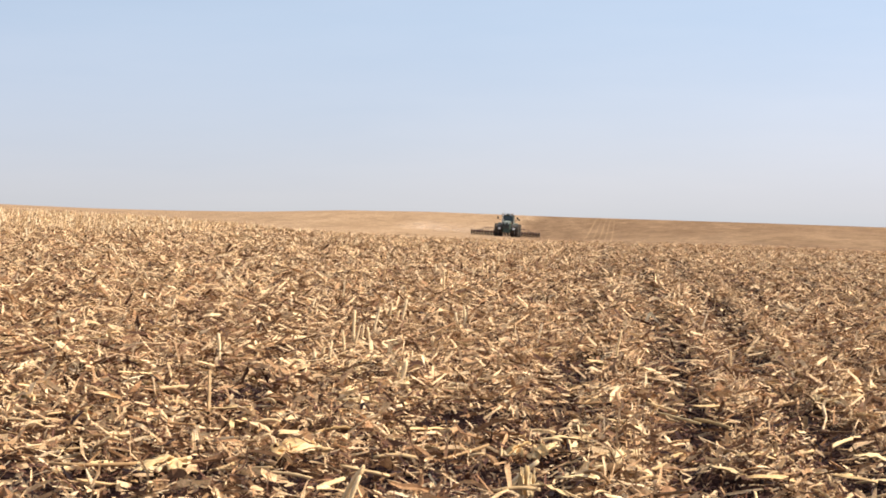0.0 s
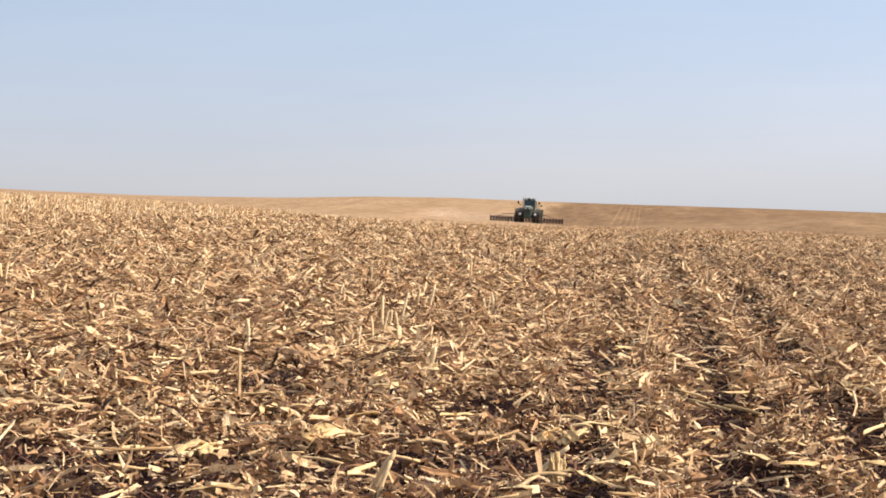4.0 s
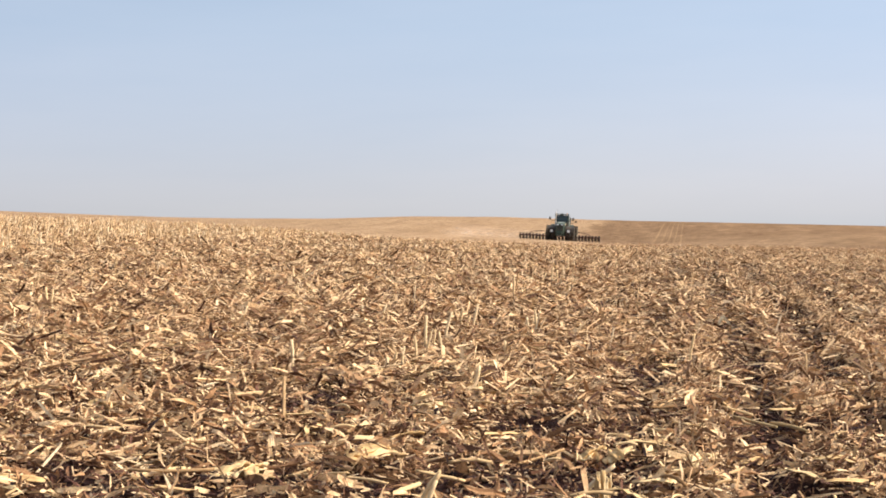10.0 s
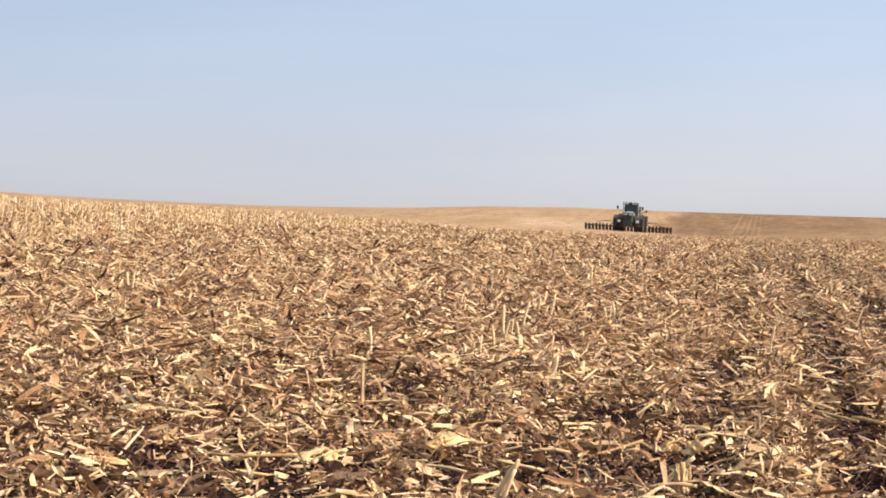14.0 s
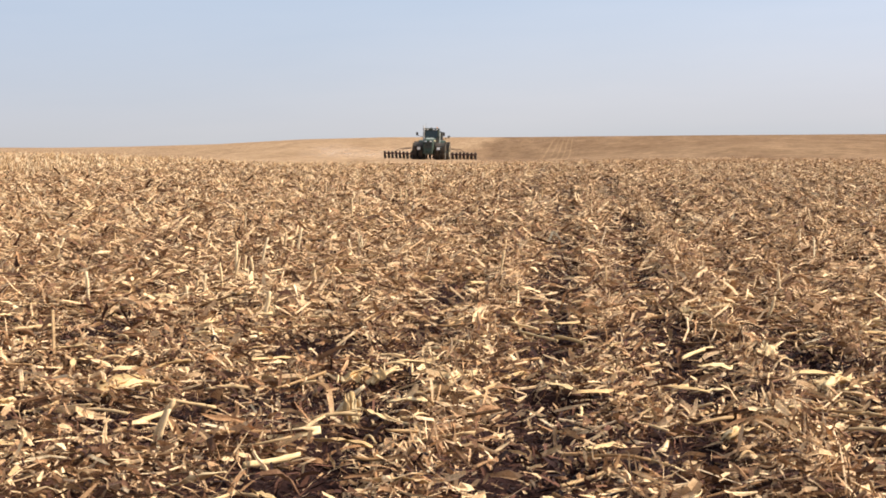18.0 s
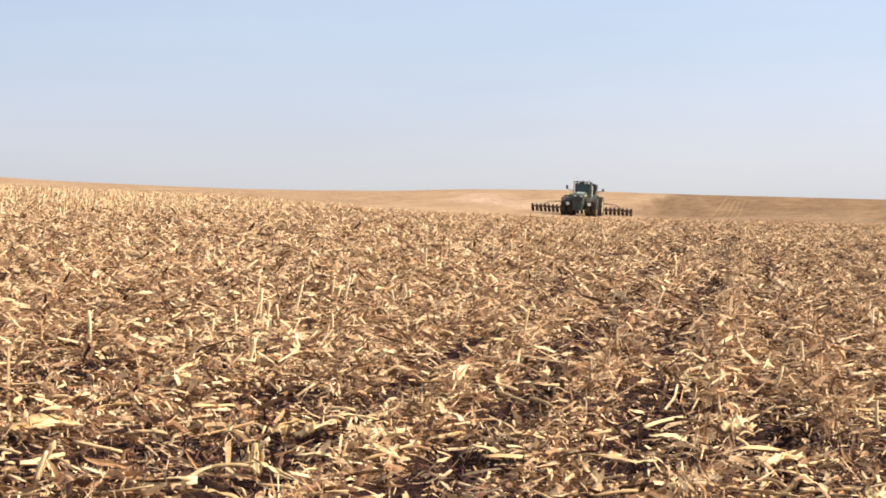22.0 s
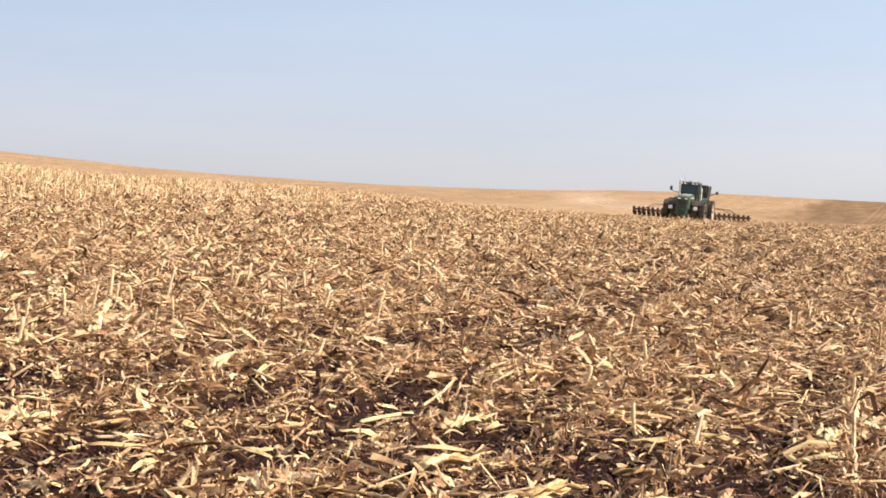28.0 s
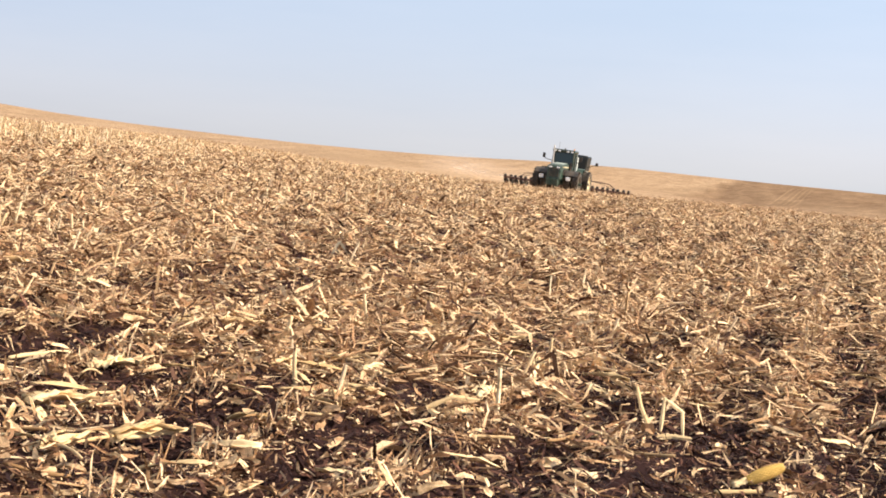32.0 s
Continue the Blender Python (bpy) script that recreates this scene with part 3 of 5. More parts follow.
def fallen(y0, y1, per_m2, l0, l1, r0, r1):
    x, y = field_points(y0, y1, per_m2, lambda x, y: np.clip(1.1 - 0.9 * bareness(x, y), 0.2, 1))
    n = len(x)
    length = l0 + (l1 - l0) * RNG.rand(n) ** 2
    heading = RNG.rand(n) * 2 * math.pi
    pitch = RNG.normal(0.03, 0.13, n)
    rad = r0 + (r1 - r0) * RNG.rand(n) ** 1.5
    return rods(x, y, land(x, y) + rad + 0.035 * RNG.rand(n) + np.maximum(-np.sin(pitch), 0) * length, heading, pitch, length, rad, RNG.normal(0, 0.06, n))


stuff("fallen_stalks", "broken straw-yellow maize stalks lying flat", "crop residue", *joined([
    fallen(4.0, 10, 14, 0.04, 0.3, 0.004, 0.009),
    fallen(10, 20, 17, 0.05, 0.46, 0.005, 0.012),
    fallen(20, 45, 6, 0.1, 0.36, 0.007, 0.014)]), STALK)


def row_at(k):
    """Across the field, the k-th row of stalks: midway between two ruts."""
    u = -0.35 + 0.76 * k
    return u - 0.2 * min(1.0, max(0.0, (u - 1.4) / 1.6))


def stubs():
    """Cut stalks still standing in their rows: few where the ground was worked, close beyond."""
    out = []
    for k in range(-62, 30):
        u0 = row_at(k)
        beyond = u0 < UNWORKED
        for v0, v1, step in ((5.0, 26.0, 0.15), (26.0, 120.0, 0.17 if beyond else 0.4)):
            v = np.arange(v0, v1, step)
            v = v + RNG.uniform(-0.06, 0.06, len(v))
            u = u0 + RNG.normal(0, 0.035, len(v))
            x, y = u * CR + v * SR, -u * SR + v * CR
            group = fbm(u * 0.9, v, 1.3, 31, 2)
            p = 0.7 if beyond else np.clip((group - 0.5) * 1.7, 0.02, 0.5) * np.clip((v - 6) / 8, 0.1, 1)
            lo, hi = np.minimum(-0.9 - 0.375 * y, 3.1 - 0.475 * y), np.maximum(1.0 + 0.38 * y, 4.8 + 0.30 * y)
            p = p * (np.clip((118 - y) / 50, 0, 1) if beyond else np.clip((60 - y) / 26, 0, 1))
            ok = (RNG.rand(len(v)) < p) & (x > lo) & (x < hi) & (y > 5.5)
            if ok.any():
                out.append(np.stack([x[ok], y[ok]], -1))
    xy = np.concatenate(out)
    x, y = xy[:, 0], xy[:, 1]
    n = len(x)
    far = y > 26
    tall = np.where(across(x, y) < UNWORKED + 0.3, RNG.uniform(0.14, 0.32, n), 0.07 + 0.2 * RNG.rand(n) ** 1.4)
    tall = tall * np.clip(1.05 - (y - 30) / 45, 0.25, 1)
    rad = np.where(far, RNG.uniform(0.009, 0.015, n), RNG.uniform(0.007, 0.012, n))
    pitch = np.radians(90) - np.abs(RNG.normal(0.2, 0.2, n))
    return rods(x, y, land(x, y) - 0.03, RNG.normal(1.45, 1.0, n), pitch, tall + 0.03, rad, RNG.normal(0, 0.05, n), sides=4)


def tufts():
    """Torn sheaths and short straws that stand ragged along the stalk rows between the ruts."""
    xs, ys = [], []
    for k in range(-3, 9):
        for v0, v1, per_m in ((5.5, 14.0, 40), (14.0, 30.0, 60), (30.0, 60.0, 40)):
            full = 1.0 if k in (2, 5) else 0.0     # two rows that stand out pale
            n = int((v1 - v0) * per_m * (1 + full))
            v = RNG.uniform(v0, v1, n)
            u = row_at(k) + RNG.normal(0, 0.06, n)
            x, y = u * CR + v * SR, -u * SR + v * CR
            thick = np.clip((fbm(u * 2.0 + 9, v, 1.6, 41, 2) - 0.42) * 5 + 0.35 * full, 0.06 + 0.34 * full, 1) * (1.0 if -1 <= k else 0.35)
            ok = (RNG.rand(n) < thick) & (x < np.maximum(1.0 + 0.38 * y, 4.8 + 0.30 * y))
            xs.append(x[ok]), ys.append(y[ok])
    x, y = np.concatenate(xs), np.concatenate(ys)
    n = len(x)
    length = 0.05 + 0.14 * RNG.rand(n) ** 1.6
    pitch = np.abs(RNG.normal(0.9, 0.35, n))
    return strips(x, y, land(x, y) + 0.012 + np.sin(np.minimum(pitch, 1.5)) * length * 0.45, RNG.rand(n) * 6.283, pitch, RNG.normal(0, 0.6, n), length, RNG.uniform(0.005, 0.014, n), RNG.normal(0, 0.5, n), RNG.normal(0.2, 0.3, n), False)


stuff("row_tufts", "ragged straw and torn sheaths standing along the stalk rows", "crop residue", *tufts(), STALK)
stuff("standing_stubble", "cut maize stalks standing pale in rows", "stubble", *stubs(), STUB)


# ---- single pieces that stand out of the litter ----
def own_straw(name, low, high):
    """Dry maize tissue of one whole piece: its own tone, long grain, stains."""
    m = Mat(name, 0.75, shine=0.15)
    info = m.node("ShaderNodeObjectInfo")
    tone = m.ramp(info.outputs["Random"], [(0.0, low), (1.0, high)])
    grain = m.noise(m.coords((9, 1, 9)), 22, 4, 0.6)
    stain = m.noise(m.coords(), 11, 4, 0.65)
    col = m.mix(tone, m.ramp(grain, [(0.3, (0.6, 0.54, 0.45)), (0.65, (1, 1, 1))]), 0.8, "MULTIPLY")
    col = m.mix(col, (0.16, 0.09, 0.05), m.ramp(stain, [(0.58, (0, 0, 0)), (0.76, (0.45, 0.45, 0.45))]))
    m.color(col).bump(grain, 0.4, 0.003)
    return m.m


CANE = own_straw("cane", (0.58, 0.40, 0.19), (0.82, 0.64, 0.36))
STANDING = own_straw("standing_cane", (0.74, 0.55, 0.31), (0.88, 0.71, 0.45))
PAPER = own_straw("husk_paper", (0.62, 0.42, 0.20), (0.86, 0.68, 0.40))
KERNEL = own_straw("kernels", (0.74, 0.48, 0.13), (0.80, 0.54, 0.16))
PICK = random.Random(11)


def cane_mesh(length, radius, bend, seed, material=None):
    """A stalk length with swollen joints and ragged ends, along +y."""
    rnd = random.Random(seed)
    bm = bmesh.new()
    rings, sides = [], 8
    steps = 9
    for k in range(steps):
        a = k / (steps - 1)
        r = radius * (1 + (0.22 if k in (2, 6) else 0) - 0.15 * a)
        c = Vector((bend * (a - a * a) * 4, (a - 0.5) * length, bend * 0.4 * math.sin(3 * a)))
        ring = []
        for i in range(sides):
            w = 2 * math.pi * i / sides
            torn = rnd.uniform(-0.4, 0.9) * radius * 1.6 if k in (0, steps - 1) else 0
            ring.append(bm.verts.new(c + Vector((r * math.cos(w), torn * (1 if k else -1), r * 0.85 * math.sin(w)))))
        rings.append(ring)
    for a, b in zip(rings, rings[1:]):
        for i in range(sides):
            bm.faces.new((a[i], a[(i + 1) % sides], b[(i + 1) % sides], b[i]))
    bm.faces.new(rings[0][::-1])
    bm.faces.new(rings[-1])
    me = bpy.data.meshes.new("cane")
    bmesh.ops.recalc_face_normals(bm, faces=bm.faces)
    bm.to_mesh(me)
    bm.free()
    me.materials.append(material or CANE)
    me.shade_smooth()
    return me


def sheet_mesh(length, width, curl, seed):
    """A husk leaf: a cupped, wrinkled sheet with thickness and torn tip, along +y."""
    rnd = random.Random(seed)
    bm = bmesh.new()
    grid = []
    for k in range(8):
        a = k / 7
        w = width * (0.45 + 0.55 * math.sin(math.pi * min(1, 0.25 + 0.8 * a))) * (1 if k < 7 else 0.35)
        row = []
        for i in range(5):
            b = i / 4 - 0.5
            z = curl * length * (a - a * a) + width * (0.9 * b * b + 0.22 * rnd.uniform(-1, 1)) + 0.01
            row.append(bm.verts.new((b * w + 0.05 * length * math.sin(2.2 * a + seed), (a - 0.5) * length + (rnd.uniform(-0.03, 0.02) if k == 7 else 0), z)))
        grid.append(row)
    for p, q in zip(grid, grid[1:]):
        for i in range(4):
            bm.faces.new((p[i], p[i + 1], q[i + 1], q[i]))
    got = bmesh.ops.extrude_face_region(bm, geom=list(bm.faces))
    bmesh.ops.translate(bm, verts=[g for g in got["geom"] if isinstance(g, bmesh.types.BMVert)], vec=(0, 0, 0.002))
    bmesh.ops.recalc_face_normals(bm, faces=bm.faces)
    me = bpy.data.meshes.new("leaf")
    bm.to_mesh(me)
    bm.free()
    me.materials.append(PAPER)
    me.shade_smooth()
    return me


def lay(x, y):
    spot = float(land(np.array([x]), np.array([y]))[0])
    return max(spot, -0.0647 * x + 0.0297 * y - 0.01)


def stalk(x, y, heading, length):
    """A broken stalk lying on the litter."""
    ob = new("maize_stalk", cane_mesh(length, PICK.uniform(0.008, 0.013), PICK.uniform(-0.02, 0.02), PICK.randrange(999)))
    ob.matrix_basis = pose(x, y, lay(x, y) + 0.035, PICK.uniform(0, 6), PICK.uniform(0, 90), -heading)
    return tagged(ob, "broken straw-yellow maize stalk lying on leaf litter", "stalk", "fallen maize stalks")


def husk(x, y, heading, length):
    """A husk of two or three papery leaves."""
    top = new("maize_husk", sheet_mesh(length, length * 0.15 + 0.025, 0.12, PICK.randrange(99)))
    top.matrix_basis = pose(x, y, lay(x, y) + 0.025, PICK.uniform(-4, 6), PICK.uniform(-14, 14), -heading)
    for k in range(2):
        leaf = new("husk_leaf", sheet_mesh(length * PICK.uniform(0.6, 0.85), length * 0.12 + 0.015, 0.25, PICK.randrange(99)))
        leaf.parent = top
        leaf.matrix_basis = pose(PICK.uniform(-0.03, 0.03), -0.04, 0.006 + 0.012 * k, PICK.uniform(0, 8), PICK.uniform(-20, 20), PICK.uniform(-32, 32))
    return tagged(top, "pale papery maize husk lying open on the litter", "husk", "maize husks")


def chip(x, y, heading, length):
    """A short split piece of stalk, pale pith up."""
    ob = new("stalk_chip", cane_mesh(length, 0.013, 0.0, PICK.randrange(999)))
    ob.matrix_basis = pose(x, y, lay(x, y) + 0.035, 3, PICK.uniform(0, 40), -heading)
    return tagged(ob, "short pale chip of split maize stalk", "stalk chip", "stalk chips")


def stub(x, y, tall, lean=None):
    """A cut stalk standing in the soil."""
    ob = new("stubble_stalk", cane_mesh(tall + 0.07, PICK.uniform(0.010, 0.014), PICK.uniform(-0.012, 0.012), PICK.randrange(999), STANDING))
    tip = PICK.gauss(9, 11) if lean is None else lean
    ob.matrix_basis = pose(x, y, lay(x, y) + tall / 2 + 0.005, 90 + PICK.gauss(0, 6), tip, PICK.uniform(-12, 12))
    return tagged(ob, "pale cut maize stalk standing in its row", "stubble stalk", "standing stubble stalks")


stalk(2.36, 15.47, 131, 0.38)
stalk(-1.9, 6.8, 40, 0.3)
stalk(-0.84, 9.65, 6, 0.44)
stalk(-0.23, 5.97, 46, 0.26)
stalk(2.01, 6.07, 26, 0.44)
stalk(2.68, 7.98, 43, 0.34)
stalk(3.85, 16.65, 154, 0.44)
stalk(5.02, 17.54, 20, 0.3)
stalk(3.16, 9.79, 4, 0.44)
stalk(3.11, 7.6, 28, 0.35)
stalk(2.89, 7.21, 23, 0.44)
stalk(2.04, 9.02, 39, 0.34)
stalk(0.59, 8.96, 150, 0.44)
stalk(1.34, 9.45, 161, 0.44)
stalk(0.57, 7.72, -101, 0.08)
stalk(1.16, 9.6, -27, 0.44)
stalk(0.62, 8.71, 126, 0.3)
stalk(-1.6, 6.96, 52, 0.42)
husk(-0.99, 7.34, 21, 0.44)
husk(-1.51, 6.87, 19, 0.44)
husk(0.23, 7.98, 25, 0.36)
husk(-2.57, 8.5, 150, 0.44)
husk(1.77, 6.62, 55, 0.21)
husk(2.6, 10.9, 54, 0.26)
husk(2.45, 9.07, 22, 0.44)
husk(2.55, 7.96, 41, 0.36)
husk(3.43, 8.13, 116, 0.26)
husk(4.36, 9.57, 27, 0.43)
husk(2.33, 10.79, 31, 0.3)
husk(0.56, 7.71, 28, 0.22)
husk(0.07, 7.91, 16, 0.3)
husk(3.09, 7.56, 34, 0.35)
husk(2.87, 7.15, 24, 0.3)
chip(-0.81, 6.79, 28, 0.18)
chip(0.89, 8.05, 43, 0.2)
chip(0.61, 7.77, 34, 0.21)
chip(5.63, 8.24, 74, 0.2)
stub(-1.01, 11.90, 0.17, 0)
stub(-0.95, 12.70, 0.25, 0)
stub(-0.92, 12.28, 0.20, 13)
stub(-0.89, 12.65, 0.15, 9)
stub(-0.85, 12.85, 0.13, 0)
stub(-0.80, 13.66, 0.24, 12)
stub(-0.70, 15.08, 0.15, 6)
stub(-0.58, 15.17, 0.22, 13)
stub(-0.64, 15.00, 0.11, 13)
stub(-1.16, 11.11, 0.08, -4)
stub(-1.13, 11.38, 0.09, 9)
stub(-1.07, 11.42, 0.12, 4)
stub(-0.13, 19.10, 0.27, 0)
stub(0.51, 23.45, 0.21, 2)
stub(0.59, 23.96, 0.17, 0)
stub(0.72, 24.86, 0.19, 3)
stub(0.90, 26.74, 0.26, 4)
stub(1.01, 26.88, 0.17, 3)
stub(-0.20, 23.53, 0.15, 6)
stub(0.35, 23.00, 0.16, 24)
stub(-0.08, 14.68, 0.13, -5)
stub(0.0, 15.03, 0.19, -2)
stub(-0.32, 12.35, 0.14, 0)
stub(-4.51, 14.44, 0.18)
stub(-4.47, 14.47, 0.17)
stub(-1.81, 10.8, 0.19)
stub(0.05, 7.14, 0.11)
stub(-0.54, 10.12, 0.15)
stub(-0.7, 6.35, 0.11)
stub(-2.67, 14.18, 0.15)
stub(1.19, 12.76, 0.23)
stub(3.32, 9.45, 0.14)
stub(-0.71, 6.44, 0.14)
stub(4.52, 10.23, 0.15)
stub(4.6, 11.17, 0.15)
stub(5.95, 15.97, 0.21)
stub(2.93, 10.93, 0.12)
stub(3.27, 11.98, 0.16)


def ribbon_mesh(points, width, seed):
    """A dry leaf folded at each point of its line: a thick ribbon with a raised midrib."""
    rnd = random.Random(seed)
    line = [Vector(points[0])]
    for a, b in zip(points, points[1:]):
        a, b = Vector(a), Vector(b)
        line += [a.lerp(b, 0.35), a.lerp(b, 0.7), b]
    bm = bmesh.new()
    rings = []
    for k, c in enumerate(line):
        ahead = (line[min(k + 1, len(line) - 1)] - line[max(k - 1, 0)]).normalized()
        side = ahead.cross(Vector((0.25, -0.9, 0.35))).normalized()
        up = side.cross(ahead).normalized()
        w = width * 0.5 * (0.55 if k in (0, len(line) - 1) else rnd.uniform(0.8, 1.15))
        rings.append([bm.verts.new(c + p) for p in (-side * w, up * 0.004, side * w, -up * 0.003)])
    for a, b in zip(rings, rings[1:]):
        for i in range(4):
            bm.faces.new((a[i], a[(i + 1) % 4], b[(i + 1) % 4], b[i]))
    bm.faces.new(rings[0][::-1])
    bm.faces.new(rings[-1])
    bmesh.ops.recalc_face_normals(bm, faces=bm.faces)
    me = bpy.data.meshes.new("folded_leaf")
    bm.to_mesh(me)
    bm.free()
    me.materials.append(PAPER)
    return me


def folded_leaf(x, y, points, width, label):
    ob = new("folded_leaf", ribbon_mesh(points, width, PICK.randrange(999)))
    ob.matrix_basis = pose(x, y, lay(x, y) + 0.012)
    return tagged(ob, label, "leaf", "folded maize leaves")


folded_leaf(5.20, 9.45, ((-0.04, 0.06, 0.25), (-0.01, 0.03, 0.14), (0.06, 0.0, 0.0)), 0.024, "stiff pale maize leaf leaning out of the litter")
folded_leaf(5.27, 9.48, ((0.03, 0.0, 0.02), (0.04, 0.02, 0.20), (0.14, 0.04, 0.13), (0.15, 0.0, 0.0)), 0.022, "pale maize leaf folded into an arch over the litter")
folded_leaf(5.36, 9.36, ((-0.08, 0.0, 0.02), (0.0, 0.01, 0.03), (0.10, 0.0, 0.025)), 0.028, "flat straw-yellow maize leaf lying on the litter")
folded_leaf(4.22, 9.06, ((0.14, 0.05, 0.10), (0.0, 0.02, 0.11), (-0.12, -0.01, 0.05), (-0.06, -0.05, 0.02), (0.06, -0.04, 0.05), (0.16, 0.0, 0.06)), 0.026, "maize leaf curled into a flat open loop")


# the longer broken pieces that lie close to the walk, one by one
OLD_CANE = own_straw("weathered_cane", (0.30, 0.17, 0.075), (0.84, 0.62, 0.34))
CUTS = [cane_mesh(0.10 + 0.017 * k, 0.0065 + 0.0004 * (k % 9), 0.012 * (k % 5 - 2), 300 + k, OLD_CANE) for k in range(16)]
for k in range(480):
    x, y = PICK.uniform(-4.2, 8.4), 4.8 + 7.2 * PICK.random()
    if not -0.9 - 0.375 * y < x < 4.8 + 0.30 * y or float(bareness(np.array([x]), np.array([y]))[0]) > 0.65:
        continue
    ob = new("maize_stalk", CUTS[min(15, int(16 * PICK.random() ** 1.5))])
    ob.matrix_basis = pose(x, y, lay(x, y) + PICK.uniform(0.03, 0.065), PICK.gauss(0, 7), PICK.uniform(0, 180), PICK.gauss(90, 40) if k % 3 == 0 else PICK.uniform(0, 360))
    tagged(ob, "thin broken maize stalk lying in leaf litter", "stalk", "fallen maize stalks")
TORN = [sheet_mesh(0.13 + 0.024 * k, 0.026 + 0.005 * (k % 4), 0.1 + 0.06 * (k % 3), 500 + k) for k in range(10)]
for k in range(300):
    x, y = PICK.uniform(-4.2, 8.4), 4.8 + 8.2 * PICK.random()
    if not -0.9 - 0.375 * y < x < 4.8 + 0.30 * y or float(bareness(np.array([x]), np.array([y]))[0]) > 0.85:
        continue
    ob = new("husk_leaf", PICK.choice(TORN))
    ob.matrix_basis = pose(x, y, lay(x, y) + PICK.uniform(0.015, 0.045), PICK.gauss(0, 9), PICK.gauss(0, 22), PICK.gauss(90, 35) if k % 2 else PICK.uniform(0, 360))
    tagged(ob, "torn papery maize husk leaf on the litter", "husk leaf", "maize husk leaves")


def corn_cob(x, y, heading):
    """An ear left on the field: rows of kernels, pale husk at its foot."""
    bm = bmesh.new()
    for k in range(18):
        a = k / 17
        r = 0.024 * math.sqrt(max(0.05, math.sin(math.pi * (0.12 + 0.8 * a))))
        for i in range(12):
            w = 2 * math.pi * (i + 0.5 * (k % 2)) / 12
            m = Matrix.Translation((r * math.cos(w), (a - 0.5) * 0.17, r * math.sin(w)))
            bmesh.ops.create_icosphere(bm, subdivisions=1, radius=0.0105, matrix=m)
    cob = part_of("corn_cob", bm, KERNEL)
    cob.matrix_basis = pose(x, y, lay(x, y) + 0.075, 24, 0, -heading)
    for k in range(3):
        leaf = new("husk_leaf", sheet_mesh(0.13, 0.035, 0.2, 40 + k))
        leaf.parent = cob
        leaf.matrix_basis = pose(0.012 * (k - 1), -0.11, -0.012, -6, 35 * (k - 1), 12 * (k - 1))
    return tagged(cob, "yellow corn cob lying on dark soil", "corn cob")


def part_of(name, bm, material):
    me = bpy.data.meshes.new(name)
    bm.to_mesh(me)
    bm.free()
    me.materials.append(material)
    return new(name, me)


corn_cob(5.78, 8.56, 78)


def stump(x, y):
    """A short root stump in a tuft of torn leaf sheaths."""
    ob = new("maize_stump", cane_mesh(0.13, 0.015, 0.004, 77))
    ob.matrix_basis = pose(x, y, lay(x, y) + 0.03, 86, 4, 10)
    for k in range(4):
        leaf = new("leaf_sheath", sheet_mesh(0.12, 0.03, 0.1, 60 + k))
        leaf.parent = ob
        leaf.matrix_basis = Matrix.Rotation(radians(90 * k + 20), 4, "Y") @ pose(0, 0.0, 0.016, 5, 0, 6)
    return tagged(ob, "short split maize stump with torn leaf sheaths", "stump", "maize stumps")


stump(0.06, 7.08)
stump(-0.54, 10.2)
stump(4.55, 10.9)

# ---- the rig: helpers ----
def part(name, bm, material, parent, label=""):
    """Links a bmesh as one mesh object under a thing or a part."""
    me = bpy.data.meshes.new(name)
    bm.normal_update()
    bm.to_mesh(me)
    bm.free()
    me.materials.append(material)
    ob = new(name, me)
    ob.parent = parent
    return tagged(ob, label)


def again(ob, m, parent=None):
    """A further part on the same mesh, its own pieces with it."""
    c = copy_thing(ob, m)
    if parent is not None:
        c.parent = parent
    return c


def add_box(bm, lo, hi, bevel=0.03, slant=None):
    """A bevelled box; slant(v) may move its corners."""
    got = bmesh.ops.create_cube(bm, size=1)["verts"]
    for v in got:
        v.co = Vector([lo[i] + (hi[i] - lo[i]) * (v.co[i] + 0.5) for i in range(3)])
        if slant:
            v.co = Vector(slant(v.co))
    if bevel:
        edges = list({e for v in got for e in v.link_edges})
        bmesh.ops.bevel(bm, geom=edges, offset=bevel, segments=2, affect="EDGES", profile=0.6)


def boxed(lo, hi, bevel=0.03, slant=None):
    bm = bmesh.new()
    add_box(bm, lo, hi, bevel, slant)
    return bm


def add_tube(bm, a, b, r0, r1=None, sides=10):
    """A capped round bar from a to b."""
    a, b = Vector(a), Vector(b)
    turn = (b - a).to_track_quat("Z", "Y").to_matrix().to_4x4()
    m = Matrix.Translation((a + b) / 2) @ turn
    bmesh.ops.create_cone(bm, cap_ends=True, segments=sides, radius1=r0, radius2=r0 if r1 is None else r1, depth=(b - a).length, matrix=m)


def tubed(points, r, sides=8):
    bm = bmesh.new()
    for a, b in zip(points, points[1:]):
        add_tube(bm, a, b, r, r, sides)
    return bm


def add_lathe(bm, profile, sides=32):
    """Turns (x, radius) pairs about the x axis."""
    rings = []
    for x, r in profile:
        rings.append([bm.verts.new((x, r * math.cos(2 * math.pi * k / sides), r * math.sin(2 * math.pi * k / sides))) for k in range(sides)])
    for a, b in zip(rings, rings[1:]):
        for k in range(sides):
            bm.faces.new((a[k], a[(k + 1) % sides], b[(k + 1) % sides], b[k]))


